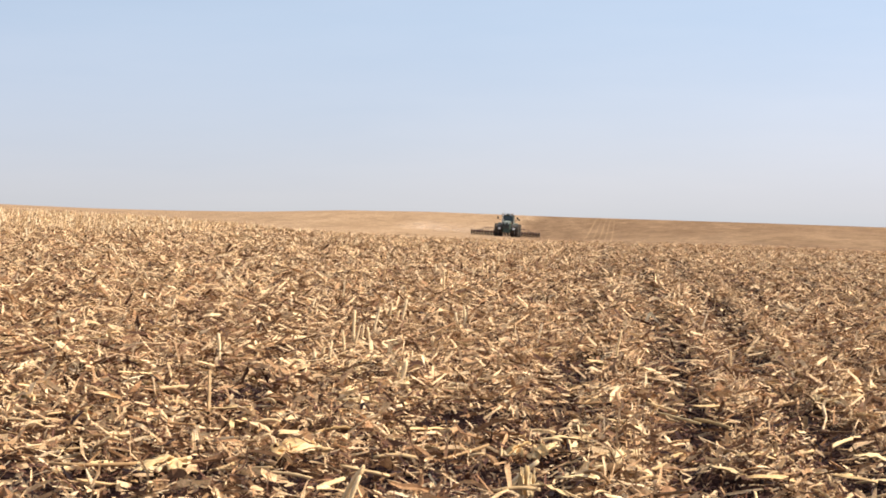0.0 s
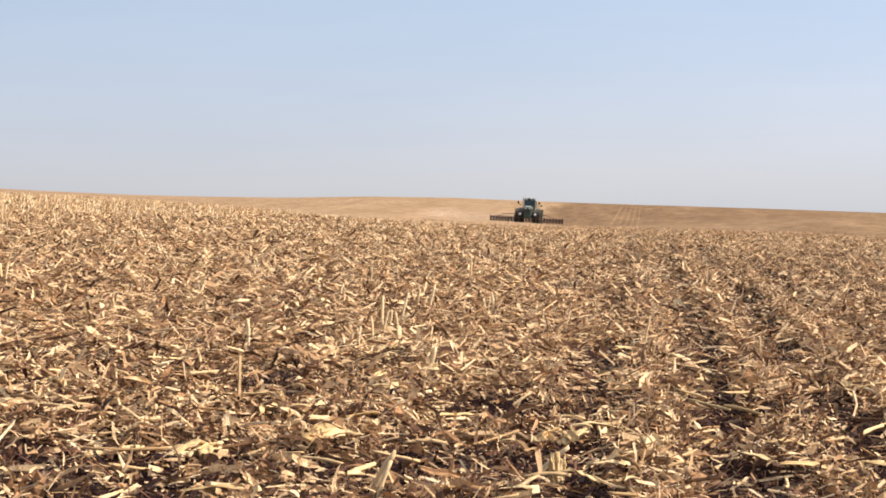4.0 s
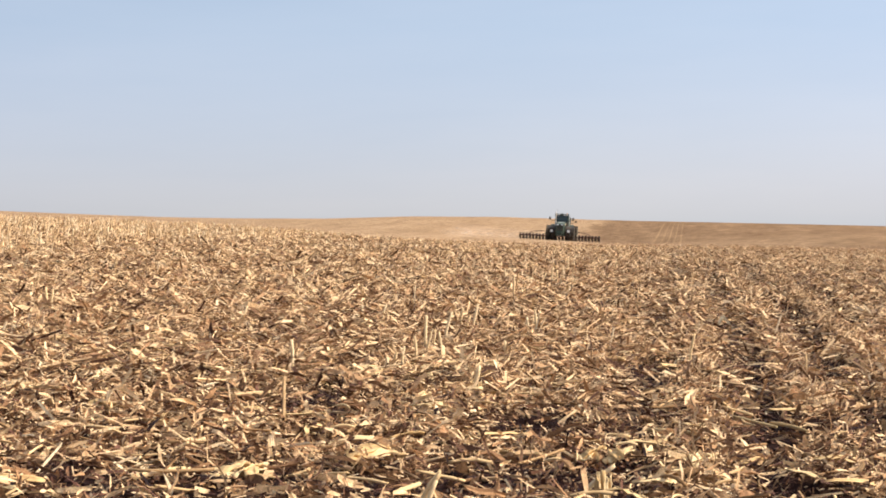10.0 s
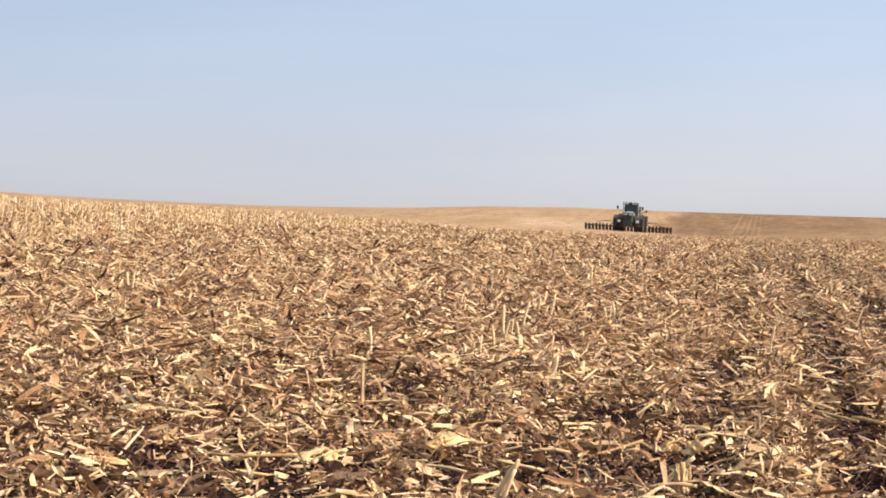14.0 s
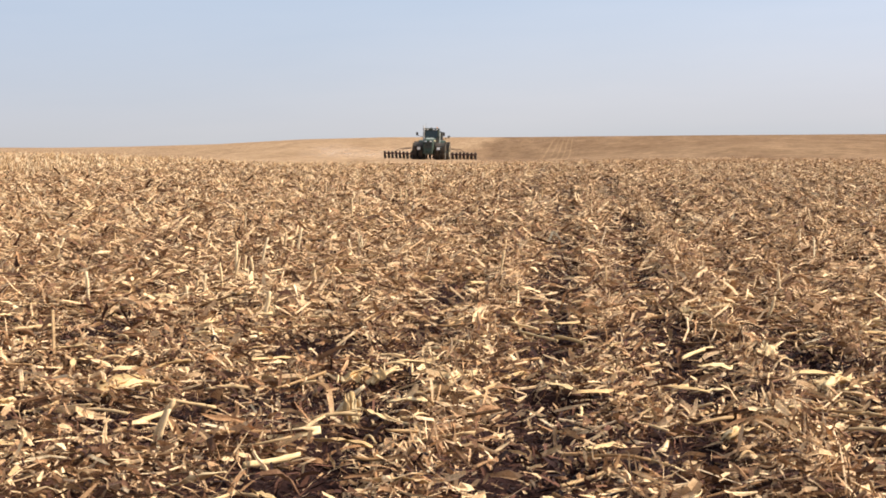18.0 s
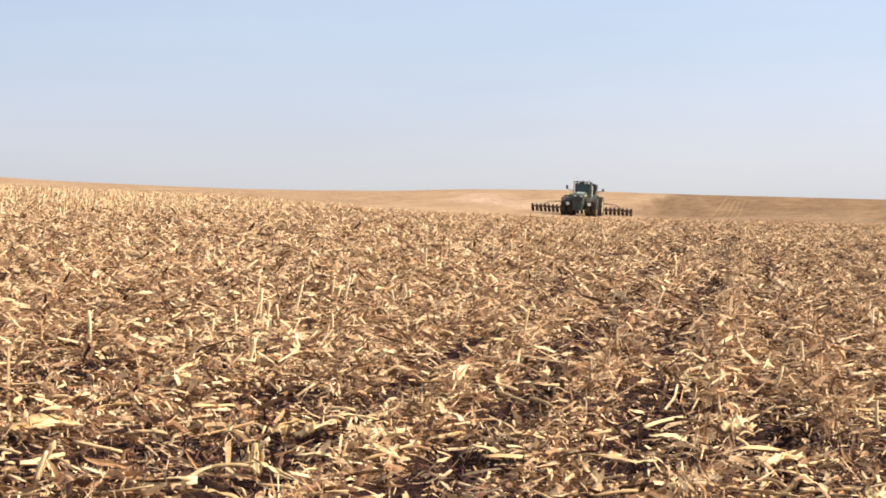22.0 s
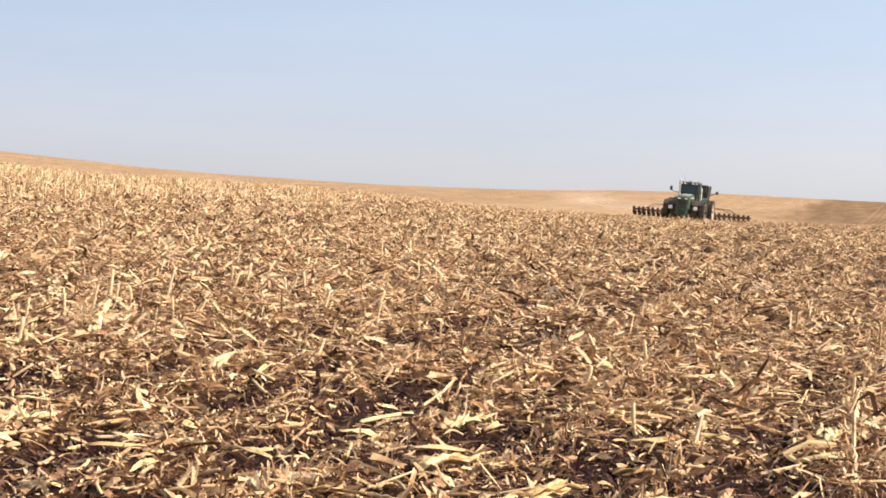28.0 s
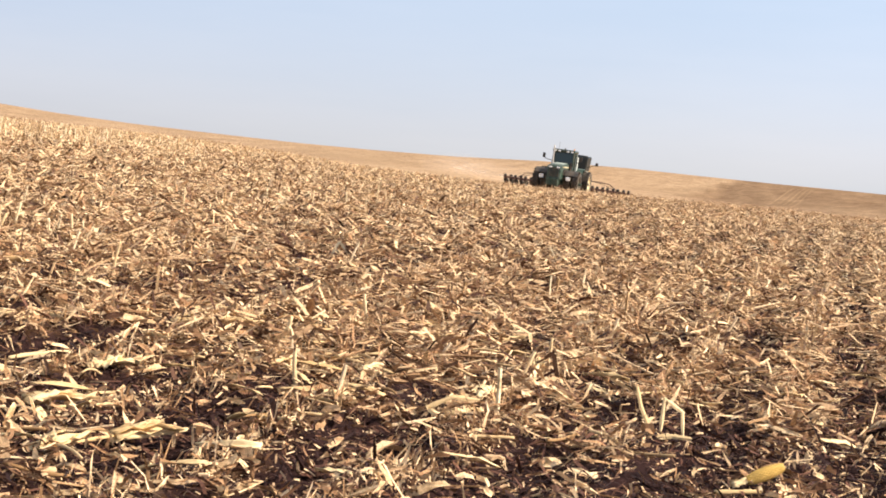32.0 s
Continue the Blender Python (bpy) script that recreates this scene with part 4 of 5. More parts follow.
def paint(name, colour, dust=(0.33, 0.24, 0.15), amount=0.35, rough=0.38):
    """Machine paint under field dust, thicker in blotches."""
    m = Mat(name, rough)
    vec = m.coords()
    blot = m.ramp(m.math("ADD", m.math("MULTIPLY", m.noise(vec, 2.2, 5, 0.65), 0.8), m.math("MULTIPLY", m.noise(vec, 16, 4, 0.6), 0.25)), [(0.42, (0, 0, 0)), (0.72, (amount, amount, amount))])
    m.color(m.mix(colour, dust, blot))
    m.l.new(m.ramp(blot, [(0.0, (rough,) * 3), (0.4, (0.9,) * 3)]), m.b.inputs["Roughness"])
    return m.m


GREEN = paint("green_paint", (0.012, 0.038, 0.023), (0.24, 0.22, 0.17), 0.25)
# dusty green, paled by sky reflection and sunlight put into its colour
GREEN_LIT = paint("lit_dusty_green_paint", (0.20, 0.26, 0.23), (0.50, 0.47, 0.40), 0.6)
YELLOW = paint("yellow_paint", (0.58, 0.48, 0.27), (0.52, 0.43, 0.31), 0.9)
BLACK = paint("black_steel", (0.012, 0.012, 0.012), amount=0.35, rough=0.55)
RUBBER = paint("tyre_rubber", (0.024, 0.021, 0.019), (0.22, 0.16, 0.1), 0.5, 0.85)
# front rims: shade painted in as a dark base under the dust
DARK_RIM = paint("shaded_dusty_rim", (0.05, 0.05, 0.03), (0.20, 0.15, 0.10), 0.6, 0.6)
PALE = paint("pale_grey_panel", (0.36, 0.40, 0.36), amount=0.3)
RED = paint("dark_red_steel", (0.055, 0.018, 0.016), (0.25, 0.16, 0.11), 0.45, 0.5)
STEEL = paint("worn_steel", (0.42, 0.41, 0.39), amount=0.25, rough=0.35)
DISC = paint("earth_worn_steel", (0.17, 0.13, 0.12), (0.4, 0.28, 0.2), 0.5, 0.3)
TANK = paint("black_tank", (0.008, 0.012, 0.010), (0.1, 0.08, 0.06), 0.1, 0.4)
lamp_glass = Mat("lamp_glass", 0.12)
lamp_glass.color((0.82, 0.83, 0.82))
LAMP = lamp_glass.m
ROOF = paint("dark_roof_paint", (0.010, 0.026, 0.014), amount=0.15)
pane_mat = Mat("tinted_cab_glass", 0.04)
pane_mat.color((0.022, 0.036, 0.032))
pane_mat.b.inputs["Coat Weight"].default_value = 0.1
pane_mat.b.inputs["Specular IOR Level"].default_value = 0.5
GLASS = pane_mat.m
amber = Mat("amber_lens", 0.2)
amber.color((0.7, 0.25, 0.02))
AMBER = amber.m


# ---- tractor: x to its right, y forward, z up ----
def wheel_mesh(radius, width):
    bm = bmesh.new()
    w = width / 2
    add_lathe(bm, [(-w * 0.72, radius * 0.62), (-w * 0.95, radius * 0.68), (-w, radius * 0.82), (-w * 0.92, radius * 0.93), (0, radius * 0.955),
                   (w * 0.92, radius * 0.93), (w, radius * 0.82), (w * 0.95, radius * 0.68), (w * 0.72, radius * 0.62), (-w * 0.72, radius * 0.62)], 30)
    lugs = 20
    for k in range(lugs * 2):
        a = 2 * math.pi * (k + 0.0) / (lugs * 2)
        s = 1 if k % 2 else -1
        m = Matrix.Rotation(a, 4, "X") @ Matrix.Translation((s * w * 0.5, 0, radius * 0.965)) @ Matrix.Rotation(s * 0.75, 4, "Z")
        bmesh.ops.create_cube(bm, size=1, matrix=m @ Matrix.Diagonal((w * 1.15, 0.055, radius * 0.085, 1)))
    return bm


def rim_mesh(radius, width):
    bm = bmesh.new()
    w = width / 2
    for s in (-1, 1):
        add_lathe(bm, [(s * w * 0.80, radius * 0.64), (s * w * 0.74, radius * 0.60), (s * w * 0.45, radius * 0.56), (s * w * 0.30, radius * 0.30), (s * w * 0.34, radius * 0.2), (s * w * 0.40, 0.02)], 24)
    return bm


def make_wheel(parent, radius, width, colour, label):
    wheel = part("wheel", wheel_mesh(radius, width), RUBBER, parent, "dusty black lugged tyre")
    part("rim", rim_mesh(radius, width), colour, wheel, label)
    bm = bmesh.new()
    add_tube(bm, (-width * 0.3, 0, 0), (width * 0.3, 0, 0), 0.17, 0.17, 14)
    for k in range(8):
        a = 2 * math.pi * k / 8
        for s in (-1, 1):
            add_tube(bm, (s * width * 0.17, 0.26 * math.cos(a), 0.26 * math.sin(a)), (s * width * 0.24, 0.26 * math.cos(a), 0.26 * math.sin(a)), 0.025, 0.025, 6)
    part("hub", bm, colour, wheel)
    return wheel


tractor = tagged(new("tractor"), "dusty dark green farm tractor with dual wheels and yellow rims", "tractor")
WHEELS = []                                        # wheel, its axle's place, its radius
FRONT_R, REAR_R = 0.92, 1.0
front = make_wheel(tractor, FRONT_R, 0.50, DARK_RIM, "dusty steel rim with shade in its dark colour")
rear = make_wheel(tractor, REAR_R, 0.54, YELLOW, "dusty cream-yellow steel rim")
WHEELS += [(front, (-0.93, 1.75, FRONT_R), FRONT_R), (rear, (-1.0, -1.55, REAR_R), REAR_R)]
for x in (0.93, -1.58, 1.58):
    WHEELS.append((again(front, Matrix()), (x, 1.75, FRONT_R), FRONT_R))
for x in (1.0, -1.76, 1.76):
    WHEELS.append((again(rear, Matrix()), (x, -1.55, REAR_R), REAR_R))

# frame, axles
bm = boxed((-0.42, -2.3, 0.72), (0.42, 3.2, 1.2), 0.05)
part("chassis", bm, GREEN, tractor)
for y, z, r in ((1.75, FRONT_R, 0.17), (-1.55, REAR_R, 0.2)):
    bm = bmesh.new()
    add_tube(bm, (-2.0, y, z), (2.0, y, z), r * 0.55, sides=12)
    add_box(bm, (-0.75, y - 0.28, z - 0.26), (0.75, y + 0.28, z + 0.26), 0.08)
    part("axle", bm, GREEN, tractor)
# hood: tapering to the nose, with a dark grille and side vents
def hood_slant(c):
    k = (c.y - 0.65) / 2.75
    return (c.x * (1 - 0.12 * k), c.y + (0.10 * (1.6 - c.z) if k > 0.5 else 0), c.z - (0.24 * k if c.z > 1.8 else 0))


part("hood", boxed((-0.62, 0.65, 1.06), (0.62, 3.4, 2.42), 0.12, hood_slant), GREEN, tractor)
# the sky's reflection on the hood is painted as a paler top
part("hood_top", boxed((-0.42, 0.72, 2.40), (0.42, 2.3, 2.455), 0.02, lambda c: (c.x * (1 - 0.044 * c.y), c.y, c.z - 0.0875 * (c.y - 0.65))), GREEN_LIT, tractor, "dusty hood top, sky reflection in its paler colour")
bm = bmesh.new()
add_box(bm, (-0.38, 3.40, 1.30), (0.38, 3.46, 1.98), 0.02)
grille = part("grille", bm, BLACK, tractor)
for k in range(7):
    part("grille_bar", boxed((-0.34, 3.455, 1.36 + 0.085 * k), (0.34, 3.475, 1.385 + 0.085 * k), 0.004), GREEN, grille)
for s in (-1, 1):
    part("headlight", boxed((s * 0.3 - 0.13, 3.38, 1.99), (s * 0.3 + 0.13, 3.45, 2.09), 0.02), LAMP, tractor, "clear headlight glass")
    for k in range(5):
        part("side_vent", boxed((s * 0.595 - 0.02, 1.2 + 0.3 * k, 1.5), (s * 0.595 + 0.02, 1.42 + 0.3 * k, 1.95), 0.01), BLACK, tractor)
    part("side_stripe", boxed((s * 0.60 - 0.02, 0.8, 2.08), (s * 0.60 + 0.02, 2.9, 2.16), 0.004), YELLOW, tractor, "yellow side stripe")
    # lamps on brackets over the front axle
    lamp = part("work_light", boxed((s * 1.08 - 0.2, 2.66, 1.06), (s * 1.08 + 0.2, 2.86, 1.42), 0.1), BLACK, tractor)
    part("lens", boxed((s * 1.08 - 0.17, 2.84, 1.09), (s * 1.08 + 0.17, 2.90, 1.39), 0.05), LAMP, lamp, "pale lamp lens")
    part("lamp_bracket", tubed([(s * 0.5, 2.75, 1.2), (s * 0.9, 2.75, 1.22)], 0.04), BLACK, tractor)
    # front mudguard over the inner wheel
    bm = bmesh.new()
    for k in range(5):
        a0, a1 = radians(35 + 22 * k), radians(57 + 22 * k)
        r = FRONT_R + 0.06
        p = [(1.75 + r * math.cos(a), FRONT_R + r * math.sin(a)) for a in (a0, a1)]
        vs = [bm.verts.new((s * x, y, z + dz)) for (y, z) in p for x in (0.68, 1.72) for dz in (0, 0.03)]
        bmesh.ops.convex_hull(bm, input=vs)
    part("front_mudguard", bm, BLACK, tractor)
    # rear mudguard
    bm = bmesh.new()
    for k in range(6):
        a0, a1 = radians(20 + 24 * k), radians(44 + 24 * k)
        r = REAR_R + 0.14
        p = [(-1.55 + r * math.cos(a), REAR_R + r * math.sin(a)) for a in (a0, a1)]
        vs = [bm.verts.new((s * x, y, z + dz)) for (y, z) in p for x in (0.62, 1.5) for dz in (0, 0.04)]
        bmesh.ops.convex_hull(bm, input=vs)
    part("rear_mudguard", bm, GREEN, tractor)
    # mirror on its arm
    part("mirror_arm", tubed([(s * 0.84, 0.62, 2.55), (s * 1.25, 0.78, 2.6), (s * 1.5, 0.8, 2.72)], 0.024), BLACK, tractor)
    part("mirror", boxed((s * 1.5 - 0.11, 0.77, 2.68), (s * 1.5 + 0.11, 0.83, 3.06), 0.02), BLACK, tractor)
    part("steps", boxed((s * 0.98 - 0.2, 0.1, 0.55), (s * 0.98 + 0.2, 0.5, 0.62), 0.01), BLACK, tractor)
    part("step_rail", tubed([(s * 1.14, 0.3, 0.6), (s * 1.14, 0.3, 1.4), (s * 0.92, 0.3, 1.7)], 0.02), STEEL, tractor)
# extra panel, added pale to stand for the sunlit side of the cab
part("cab_side_panel", boxed((-0.95, -1.22, 1.55), (-0.80, -0.72, 3.05), 0.03), PALE, tractor, "added pale panel for the sunlit cab side")
part("fuel_tank", boxed((-1.0, -0.75, 0.75), (-0.5, 0.6, 1.45), 0.1), GREEN, tractor)
part("tool_box", boxed((0.5, -0.75, 0.8), (1.0, 0.4, 1.4), 0.06), GREEN, tractor)
# nose weights
weights = part("weight_bracket", boxed((-0.5, 3.3, 0.72), (0.5, 3.5, 0.95), 0.02), GREEN, tractor)
for k in range(10):
    part("weight", boxed((-0.47 + 0.095 * k, 3.5, 0.62), (-0.39 + 0.095 * k, 3.86, 1.12), 0.02), GREEN, weights)

# cab
def cab_slant(c):
    k = (c.z - 1.5) / 1.9
    return (c.x * (1 - 0.04 * k), c.y - (0.12 * k if c.y > 0 else -0.05 * k), c.z)


part("cab_floor", boxed((-0.87, -1.05, 1.28), (0.87, 0.66, 1.62), 0.05), GREEN, tractor)
for s in (-1, 1):
    for y0, y1 in ((0.56, 0.44), (-0.28, -0.28), (-1.0, -0.94)):
        bm = bmesh.new()
        add_box(bm, (s * 0.84 - 0.05, y0 - 0.05, 1.6), (s * 0.84 + 0.05, y0 + 0.05, 3.3), 0.015,
                lambda c, y0=y0, y1=y1: (c.x * (1 - 0.04 * (c.z - 1.6) / 1.7), c.y + (y1 - y0) * (c.z - 1.6) / 1.7, c.z))
        # rear pillars carry sunlight in their paler colour
        part("cab_pillar", bm, GREEN_LIT if y0 < -0.5 else GREEN, tractor)
    side = part("side_window", boxed((s * 0.825 - 0.01, -0.95, 1.62), (s * 0.825 + 0.01, 0.52, 3.28), 0, cab_slant), GLASS, tractor, "dark tinted cab glass")
    part("door_handle", boxed((s * 0.85 - 0.02, -0.2, 1.95), (s * 0.85 + 0.03, -0.05, 2.0), 0.008), BLACK, side)
part("windscreen", boxed((-0.79, 0.5, 1.62), (0.79, 0.52, 3.28), 0, lambda c: (c.x * (1 - 0.04 * (c.z - 1.6) / 1.7), c.y - 0.12 * (c.z - 1.6) / 1.7, c.z)), GLASS, tractor, "dark tinted windscreen")
part("rear_window", boxed((-0.79, -1.0, 1.62), (0.79, -0.98, 3.28), 0), GLASS, tractor)
part("wiper", tubed([(-0.05, 0.545, 1.7), (0.35, 0.47, 2.5)], 0.014, 6), BLACK, tractor)
roof = part("cab_roof", boxed((-0.89, -1.15, 3.27), (0.89, 0.62, 3.52), 0.09), ROOF, tractor, "dark green cab roof")
for s in (-1, 1):
    for x in (0.35, 0.68):
        part("roof_light", boxed((s * x - 0.1, 0.6, 3.31), (s * x + 0.1, 0.66, 3.43), 0.02), LAMP, roof)
bm = bmesh.new()
add_tube(bm, (0, 0, 3.5), (0, 0, 3.62), 0.07, 0.055, 12)
part("satellite_receiver", bm, BLACK, roof)
bm = bmesh.new()
add_tube(bm, (-0.62, -0.5, 3.5), (-0.62, -0.5, 3.68), 0.05, 0.04, 12)
part("beacon", bm, AMBER, roof)
part("aerial", tubed([(0.7, -0.9, 3.5), (0.7, -1.0, 4.1)], 0.008, 5), BLACK, roof)
# exhaust and intake stacks beside the windscreen
bm = bmesh.new()
add_tube(bm, (0.74, 0.78, 1.75), (0.74, 0.78, 2.5), 0.11, 0.11, 14)
add_tube(bm, (0.74, 0.78, 2.5), (0.74, 0.78, 3.6), 0.06, 0.06, 12)
add_tube(bm, (0.74, 0.78, 3.58), (0.78, 0.70, 3.74), 0.06, 0.055, 12)
part("exhaust", bm, STEEL, tractor, "pale steel exhaust stack")
bm = bmesh.new()
add_tube(bm, (-0.74, 0.78, 1.75), (-0.74, 0.78, 2.5), 0.09, 0.09, 12)
part("air_intake", bm, BLACK, tractor)
bm = boxed((-0.2, -3.0, 0.55), (0.2, -2.2, 0.7), 0.03)
part("hitch", bm, BLACK, tractor)

# ---- the towed toolbar ----
HALF = 5.45
toolbar = tagged(new("tillage_toolbar"), "wide dark towed tillage toolbar with a row of soil openers", "implement")
for s in (-1, 1):
    bm = bmesh.new()
    add_box(bm, (s * 1.75 if s > 0 else -HALF, -0.1, 0.52), (HALF if s > 0 else -1.75, 0.1, 0.70), 0.02)
    add_box(bm, (s * 1.75 if s > 0 else -HALF, -0.95, 0.52), (HALF if s > 0 else -1.75, -0.8, 0.66), 0.02)
    for k in range(4):
        x = s * (2.0 + 0.98 * k)
        add_box(bm, (x - 0.05, -0.8, 0.54), (x + 0.05, -0.1, 0.65), 0.01)
    part("wing_frame", bm, RED, toolbar)
    part("wing_brace", tubed([(s * 1.2, -0.2, 1.22), (s * 2.6, -0.2, 1.26), (s * 3.6, -0.25, 1.18), (s * 4.3, -0.25, 0.74)], 0.034), RED, toolbar, "dark lift arm of the folding wing")
    part("wing_hinge", boxed((s * 1.75 - 0.14, -1.0, 0.45), (s * 1.75 + 0.14, 0.15, 1.0), 0.03), RED, toolbar)
    part("hose", tubed([(s * 0.9, 0.0, 1.1), (s * 1.8, 0.02, 1.25), (s * 2.8, -0.02, 1.18), (s * 3.9, -0.05, 0.85)], 0.022, 6), BLACK, toolbar)
bm = bmesh.new()
add_box(bm, (-1.75, -0.12, 0.52), (1.75, 0.12, 0.74), 0.02)
add_box(bm, (-1.75, -1.0, 0.52), (1.75, -0.8, 0.70), 0.02)
for x in (-1.3, -0.45, 0.45, 1.3):
    add_box(bm, (x - 0.06, -2.6, 0.54), (x + 0.06, 0.1, 0.66), 0.01)
part("centre_frame", bm, RED, toolbar)
bm = bmesh.new()
add_tube(bm, (-1.1, 0.1, 0.62), (0, 4.6, 0.62), 0.09, 0.08, 8)
add_tube(bm, (1.1, 0.1, 0.62), (0, 4.6, 0.62), 0.09, 0.08, 8)
part("drawbar", bm, RED, toolbar)


def opener():
    """One soil opener: arm, spring, pair of discs and press wheel."""
    body = part("opener", bmesh.new(), BLACK, toolbar, "dark spring-loaded soil opener")
    bm = bmesh.new()
    add_box(bm, (-0.12, -0.42, 0.34), (0.12, 0.06, 0.76), 0.02, lambda c: (c.x, c.y, c.z - (0.14 if c.y < -0.2 else 0)))
    add_tube(bm, (0, -0.05, 0.78), (0, -0.3, 0.45), 0.045, 0.045, 8)
    add_box(bm, (-0.11, -0.12, 0.68), (0.11, 0.12, 0.88), 0.05)
    add_box(bm, (-0.07, -0.5, 0.12), (0.07, -0.34, 0.48), 0.02)
    bm.to_mesh(body.data)
    bm.free()
    for x, tilt in ((-0.05, 6), (0.05, -6)):
        bm = bmesh.new()
        bmesh.ops.create_cone(bm, cap_ends=True, segments=20, radius1=0.27, radius2=0.25, depth=0.014, matrix=pose(x, -0.34, 0.25, 0, 90, tilt))
        part("disc", bm, DISC, body, "soil-stained steel disc")
    bm = bmesh.new()
    add_lathe(bm, [(-0.08, 0.10), (-0.10, 0.20), (0, 0.24), (0.10, 0.20), (0.08, 0.10), (-0.08, 0.10)], 16)
    bmesh.ops.translate(bm, verts=bm.verts, vec=(0, -0.78, 0.24))
    part("press_wheel", bm, RUBBER, body)
    part("wheel_arm", tubed([(0.0, -0.4, 0.45), (0.09, -0.6, 0.34), (0.12, -0.78, 0.24)], 0.02, 6), BLACK, body)
    return body


first = opener()
COUNT = 25
first.matrix_basis = pose(-HALF + 0.12, 0, 0)
for k in range(1, COUNT):
    again(first, pose(-HALF + 0.12 + k * (2 * HALF - 0.24) / (COUNT - 1), -0.18 * (k % 2), 0), toolbar)
# a closing tine trails between each two openers
tine = part("closing_tine", boxed((-0.045, -1.32, 0.08), (0.045, -1.24, 0.72), 0.012, lambda c: (c.x, c.y - (0.22 if c.z < 0.4 else 0), c.z)), RED, toolbar, "rust-red closing tine")
part("tine_clamp", boxed((-0.08, -1.36, 0.55), (0.08, -1.2, 0.70), 0.02), DISC, tine)
gap = (2 * HALF - 0.24) / (COUNT - 1)
for k in range(COUNT - 1):
    if k:
        again(tine, pose(-HALF + 0.12 + (k + 0.5) * gap, 0, 0), toolbar)
tine.matrix_basis = pose(-HALF + 0.12 + 0.5 * gap, 0, 0)
for s in (-1, 1):
    part("tine_bar", boxed((0.06 if s > 0 else -HALF, -1.32, 0.56), (HALF if s > 0 else -0.06, -1.22, 0.68), 0.015), RED, toolbar)
    for k in range(5):
        part("bar_link", boxed((s * (0.9 + 1.05 * k) - 0.04, -1.24, 0.57), (s * (0.9 + 1.05 * k) + 0.04, -0.78, 0.65), 0.01), RED, toolbar)
# product tank over the centre frame
tank = part("tank", boxed((-1.32, -3.2, 2.0), (0.15, -1.4, 3.26), 0.14, lambda c: (-0.55 + (c.x + 0.55) * (0.85 if c.z < 2.2 else 1), c.y, c.z)), TANK, toolbar, "dark product tank with sloping sides")
part("lamp_arm", tubed([(-1.15, -1.9, 2.3), (-1.95, -1.9, 2.6)], 0.03), BLACK, tank)
part("marker_lamp", boxed((-2.14, -1.97, 2.54), (-1.90, -1.83, 2.80), 0.03), BLACK, tank)
part("hopper", boxed((-1.15, -3.0, 1.35), (0.05, -1.55, 2.02), 0.06, lambda c: (-0.55 + (c.x + 0.55) * (0.75 if c.z < 1.5 else 1), c.y, c.z)), PALE, tank, "dusty grey-green hopper under the tank")
part("tank_lid", boxed((-1.0, -2.95, 3.24), (-0.2, -2.05, 3.32), 0.03), BLACK, tank)
for x in (-0.95, -0.15):
    for y in (-2.8, -1.8):
        part("tank_leg", boxed((x - 0.05, y - 0.05, 0.6), (x + 0.05, y + 0.05, 1.6), 0.01), RED, toolbar)
part("ladder", tubed([(0.2, -1.4, 0.6), (0.1, -1.5, 2.8)], 0.025), STEEL, toolbar)
carry = part("carrying_wheel", wheel_mesh(0.52, 0.36), RUBBER, toolbar)
part("rim", rim_mesh(0.52, 0.36), YELLOW, carry)
CARRY = [(carry, (-1.35, -2.75, 0.52), 0.52), (again(carry, Matrix(), toolbar), (1.35, -2.75, 0.52), 0.52)]


# ---- dust that drifts off behind the toolbar ----
def dust_material():
    m = Mat("field_dust", 1.0, shine=0.0)
    m.color((0.80, 0.68, 0.53))
    grad = m.node("ShaderNodeTexGradient")
    grad.gradient_type = "SPHERICAL"
    m.l.new(m.coords(), grad.inputs[0])
    soft = m.math("MULTIPLY", m.ramp(grad.outputs[0], [(0.0, (0, 0, 0)), (0.8, (1, 1, 1))]), m.ramp(m.noise(m.coords((1, 1, 1)), 2.4, 4, 0.6), [(0.3, (0, 0, 0)), (0.7, (1, 1, 1))]))
    thin = m.node("ShaderNodeBsdfTransparent")
    mix = m.node("ShaderNodeMixShader")
    lit = m.node("ShaderNodeBsdfTranslucent")
    lit.inputs[0].default_value = (0.80, 0.68, 0.53, 1)
    both = m.node("ShaderNodeAddShader")
    m.l.new(m.b.outputs[0], both.inputs[0])
    m.l.new(lit.outputs[0], both.inputs[1])
    m.l.new(m.math("MULTIPLY", soft, 0.27), mix.inputs[0])
    m.l.new(thin.outputs[0], mix.inputs[1])
    m.l.new(both.outputs[0], mix.inputs[2])
    m.l.new(mix.outputs[0], m.n["Material Output"].inputs[0])
    return m.m


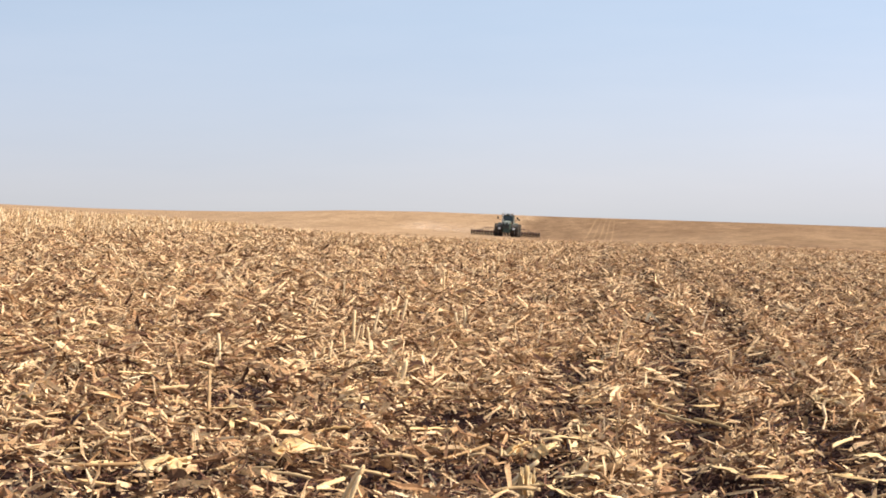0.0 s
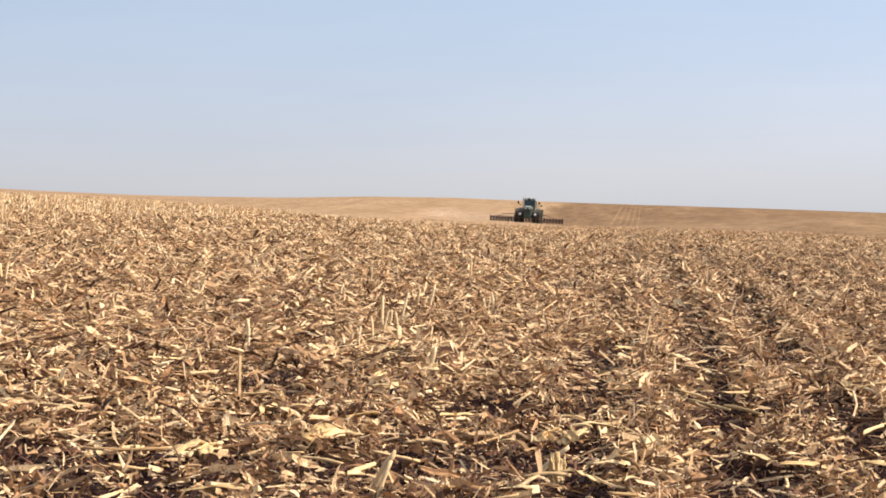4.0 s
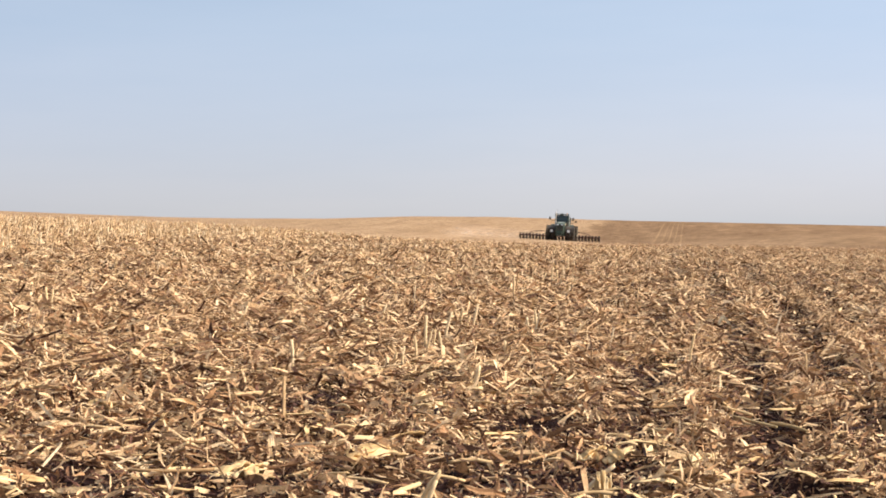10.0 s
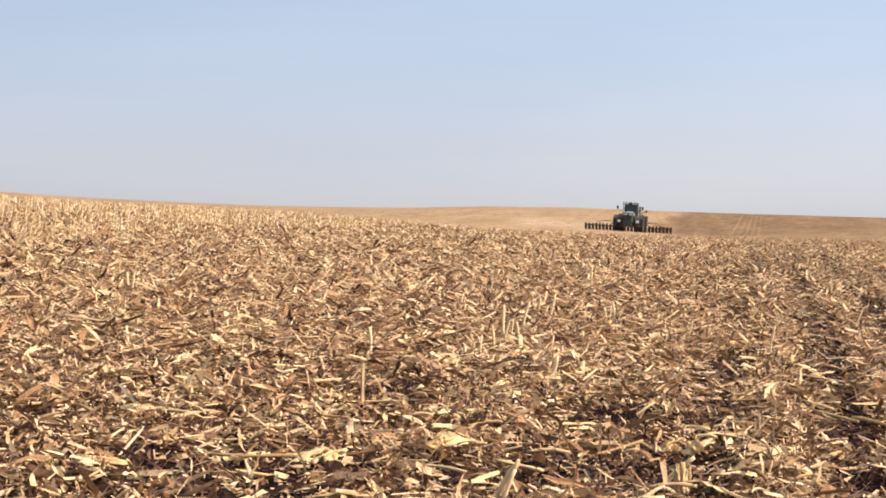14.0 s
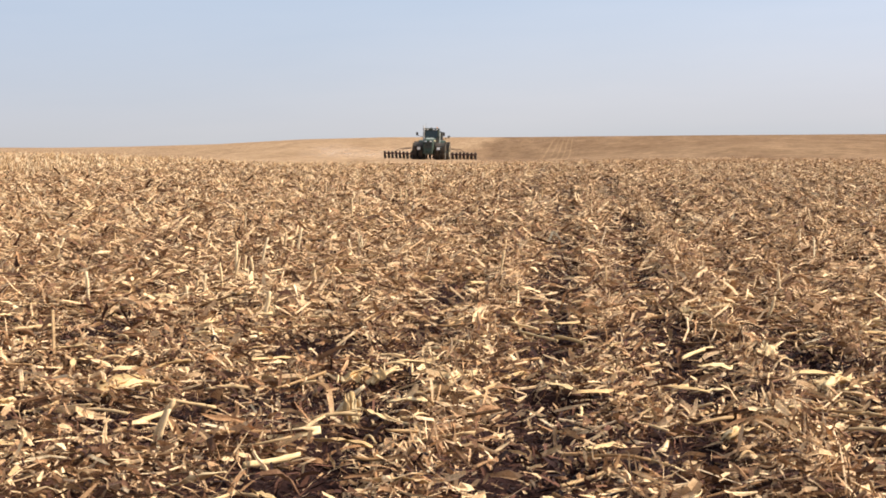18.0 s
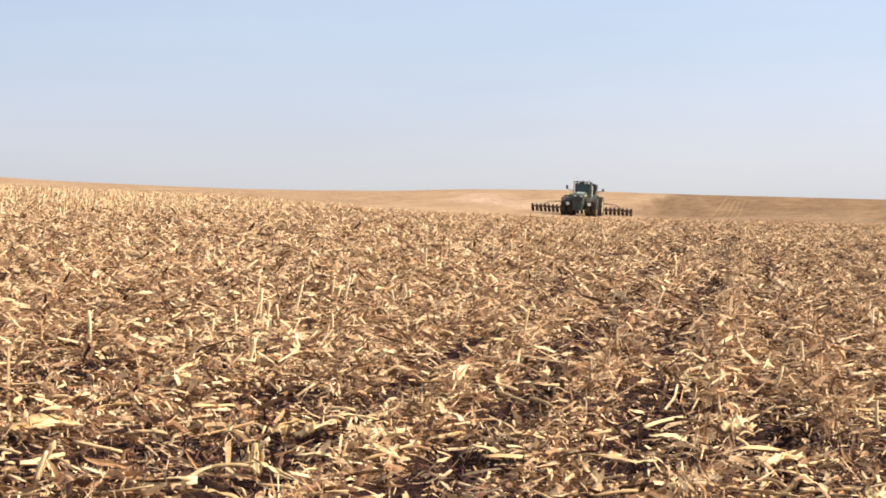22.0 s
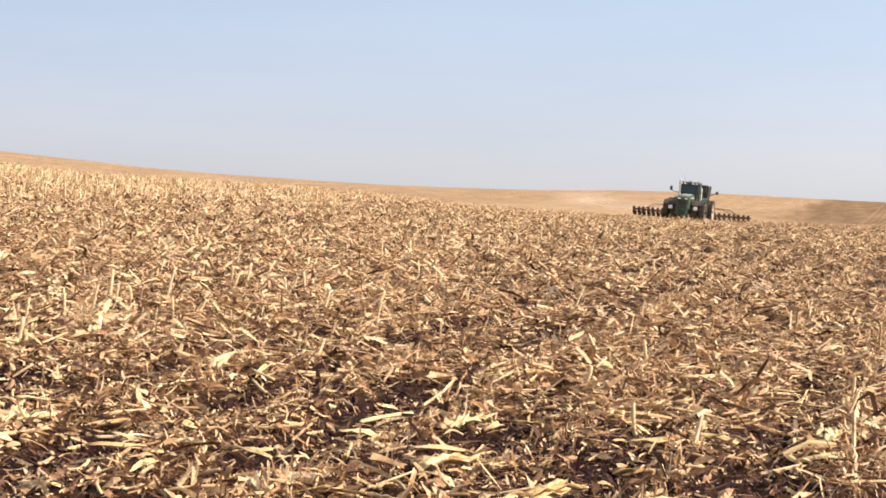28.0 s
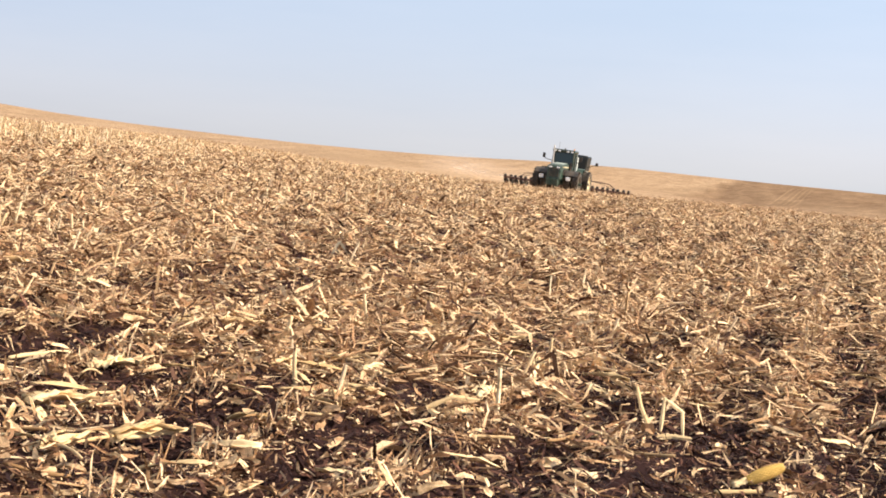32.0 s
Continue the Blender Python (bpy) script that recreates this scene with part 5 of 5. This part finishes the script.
dust = tagged(new("dust_cloud"), "thin pale dust drifting behind the working toolbar", "dust")
bm = bmesh.new()
ring = [bm.verts.new((math.cos(2 * math.pi * k / 20) * PICK.uniform(0.9, 1.08), 0.05 * math.sin(5 * k), math.sin(2 * math.pi * k / 20) * PICK.uniform(0.9, 1.08))) for k in range(20)]
middle = bm.verts.new((0, 0.12, 0))
for a, b in zip(ring, ring[1:] + ring[:1]):
    bm.faces.new((a, b, middle))
puff = part("puff", bm, dust_material(), dust)
DRIFT = random.Random(5)
for k in range(6):
    size = 0.75 + 0.11 * k
    one = puff if k == 0 else again(puff, Matrix(), dust)
    one.matrix_basis = pose(0.5 + 3.3 * k, -3.0 - 3.5 * k - DRIFT.uniform(0, 3), 0.2 + 0.42 * size, DRIFT.uniform(-8, 8), DRIFT.uniform(-10, 10), DRIFT.uniform(-14, 14)) @ Matrix.Diagonal((3.6 * size, 1.0, 0.95 * size, 1))


# ---- how the rig goes ----
def rig_place(t, back=0.0, side=0.0):
    """Where the rig stands at t, a way back along its line and aside of it."""
    x, y = 12.92 - 0.3475 * t - 0.00285 * t * t, 245.5 - 3.62 * t
    return x + back * SR - side * CR, y + back * CR + side * SR


def rig_pose(t, back=0.0, side=0.0, length=3.3, width=3.4):
    x, y = rig_place(t, back, side)
    z = lambda a, b: float(lie(np.array([a]), np.array([b]))[0])
    fore, aft = z(x - SR * length / 2, y - CR * length / 2), z(x + SR * length / 2, y + CR * length / 2)
    left, right = z(x + CR * width / 2, y - SR * width / 2), z(x - CR * width / 2, y + SR * width / 2)
    return pose(x, y, (fore + aft) / 2 - 0.02, math.degrees(math.atan2(fore - aft, length)), math.degrees(math.atan2(left - right, width)), 180 - math.degrees(math.atan2(0.3475 + 0.0057 * t, 3.62)))


def motions():
    times = [2.0 * i for i in range(17)]
    walk(tractor, [(t, rig_pose(t)) for t in times])
    walk(toolbar, [(t, rig_pose(t, 7.5, 0.8, 2.5, 8.0)) for t in times])
    walk(dust, [(t, rig_pose(t, 9.0, 0.0, 6.0, 6.0)) for t in times])
    for wheel, (x, y, z), radius in WHEELS + CARRY:
        step = 0.35 if radius > 0.7 else 0.2
        count = int(round(32.0 / step))
        rows = [(32.0 * i / count, pose(x, y, z, -math.degrees(3.64 * 32.0 * i / count / radius) % 360)) for i in range(count + 1)]
        walk(wheel, rows)


motions()
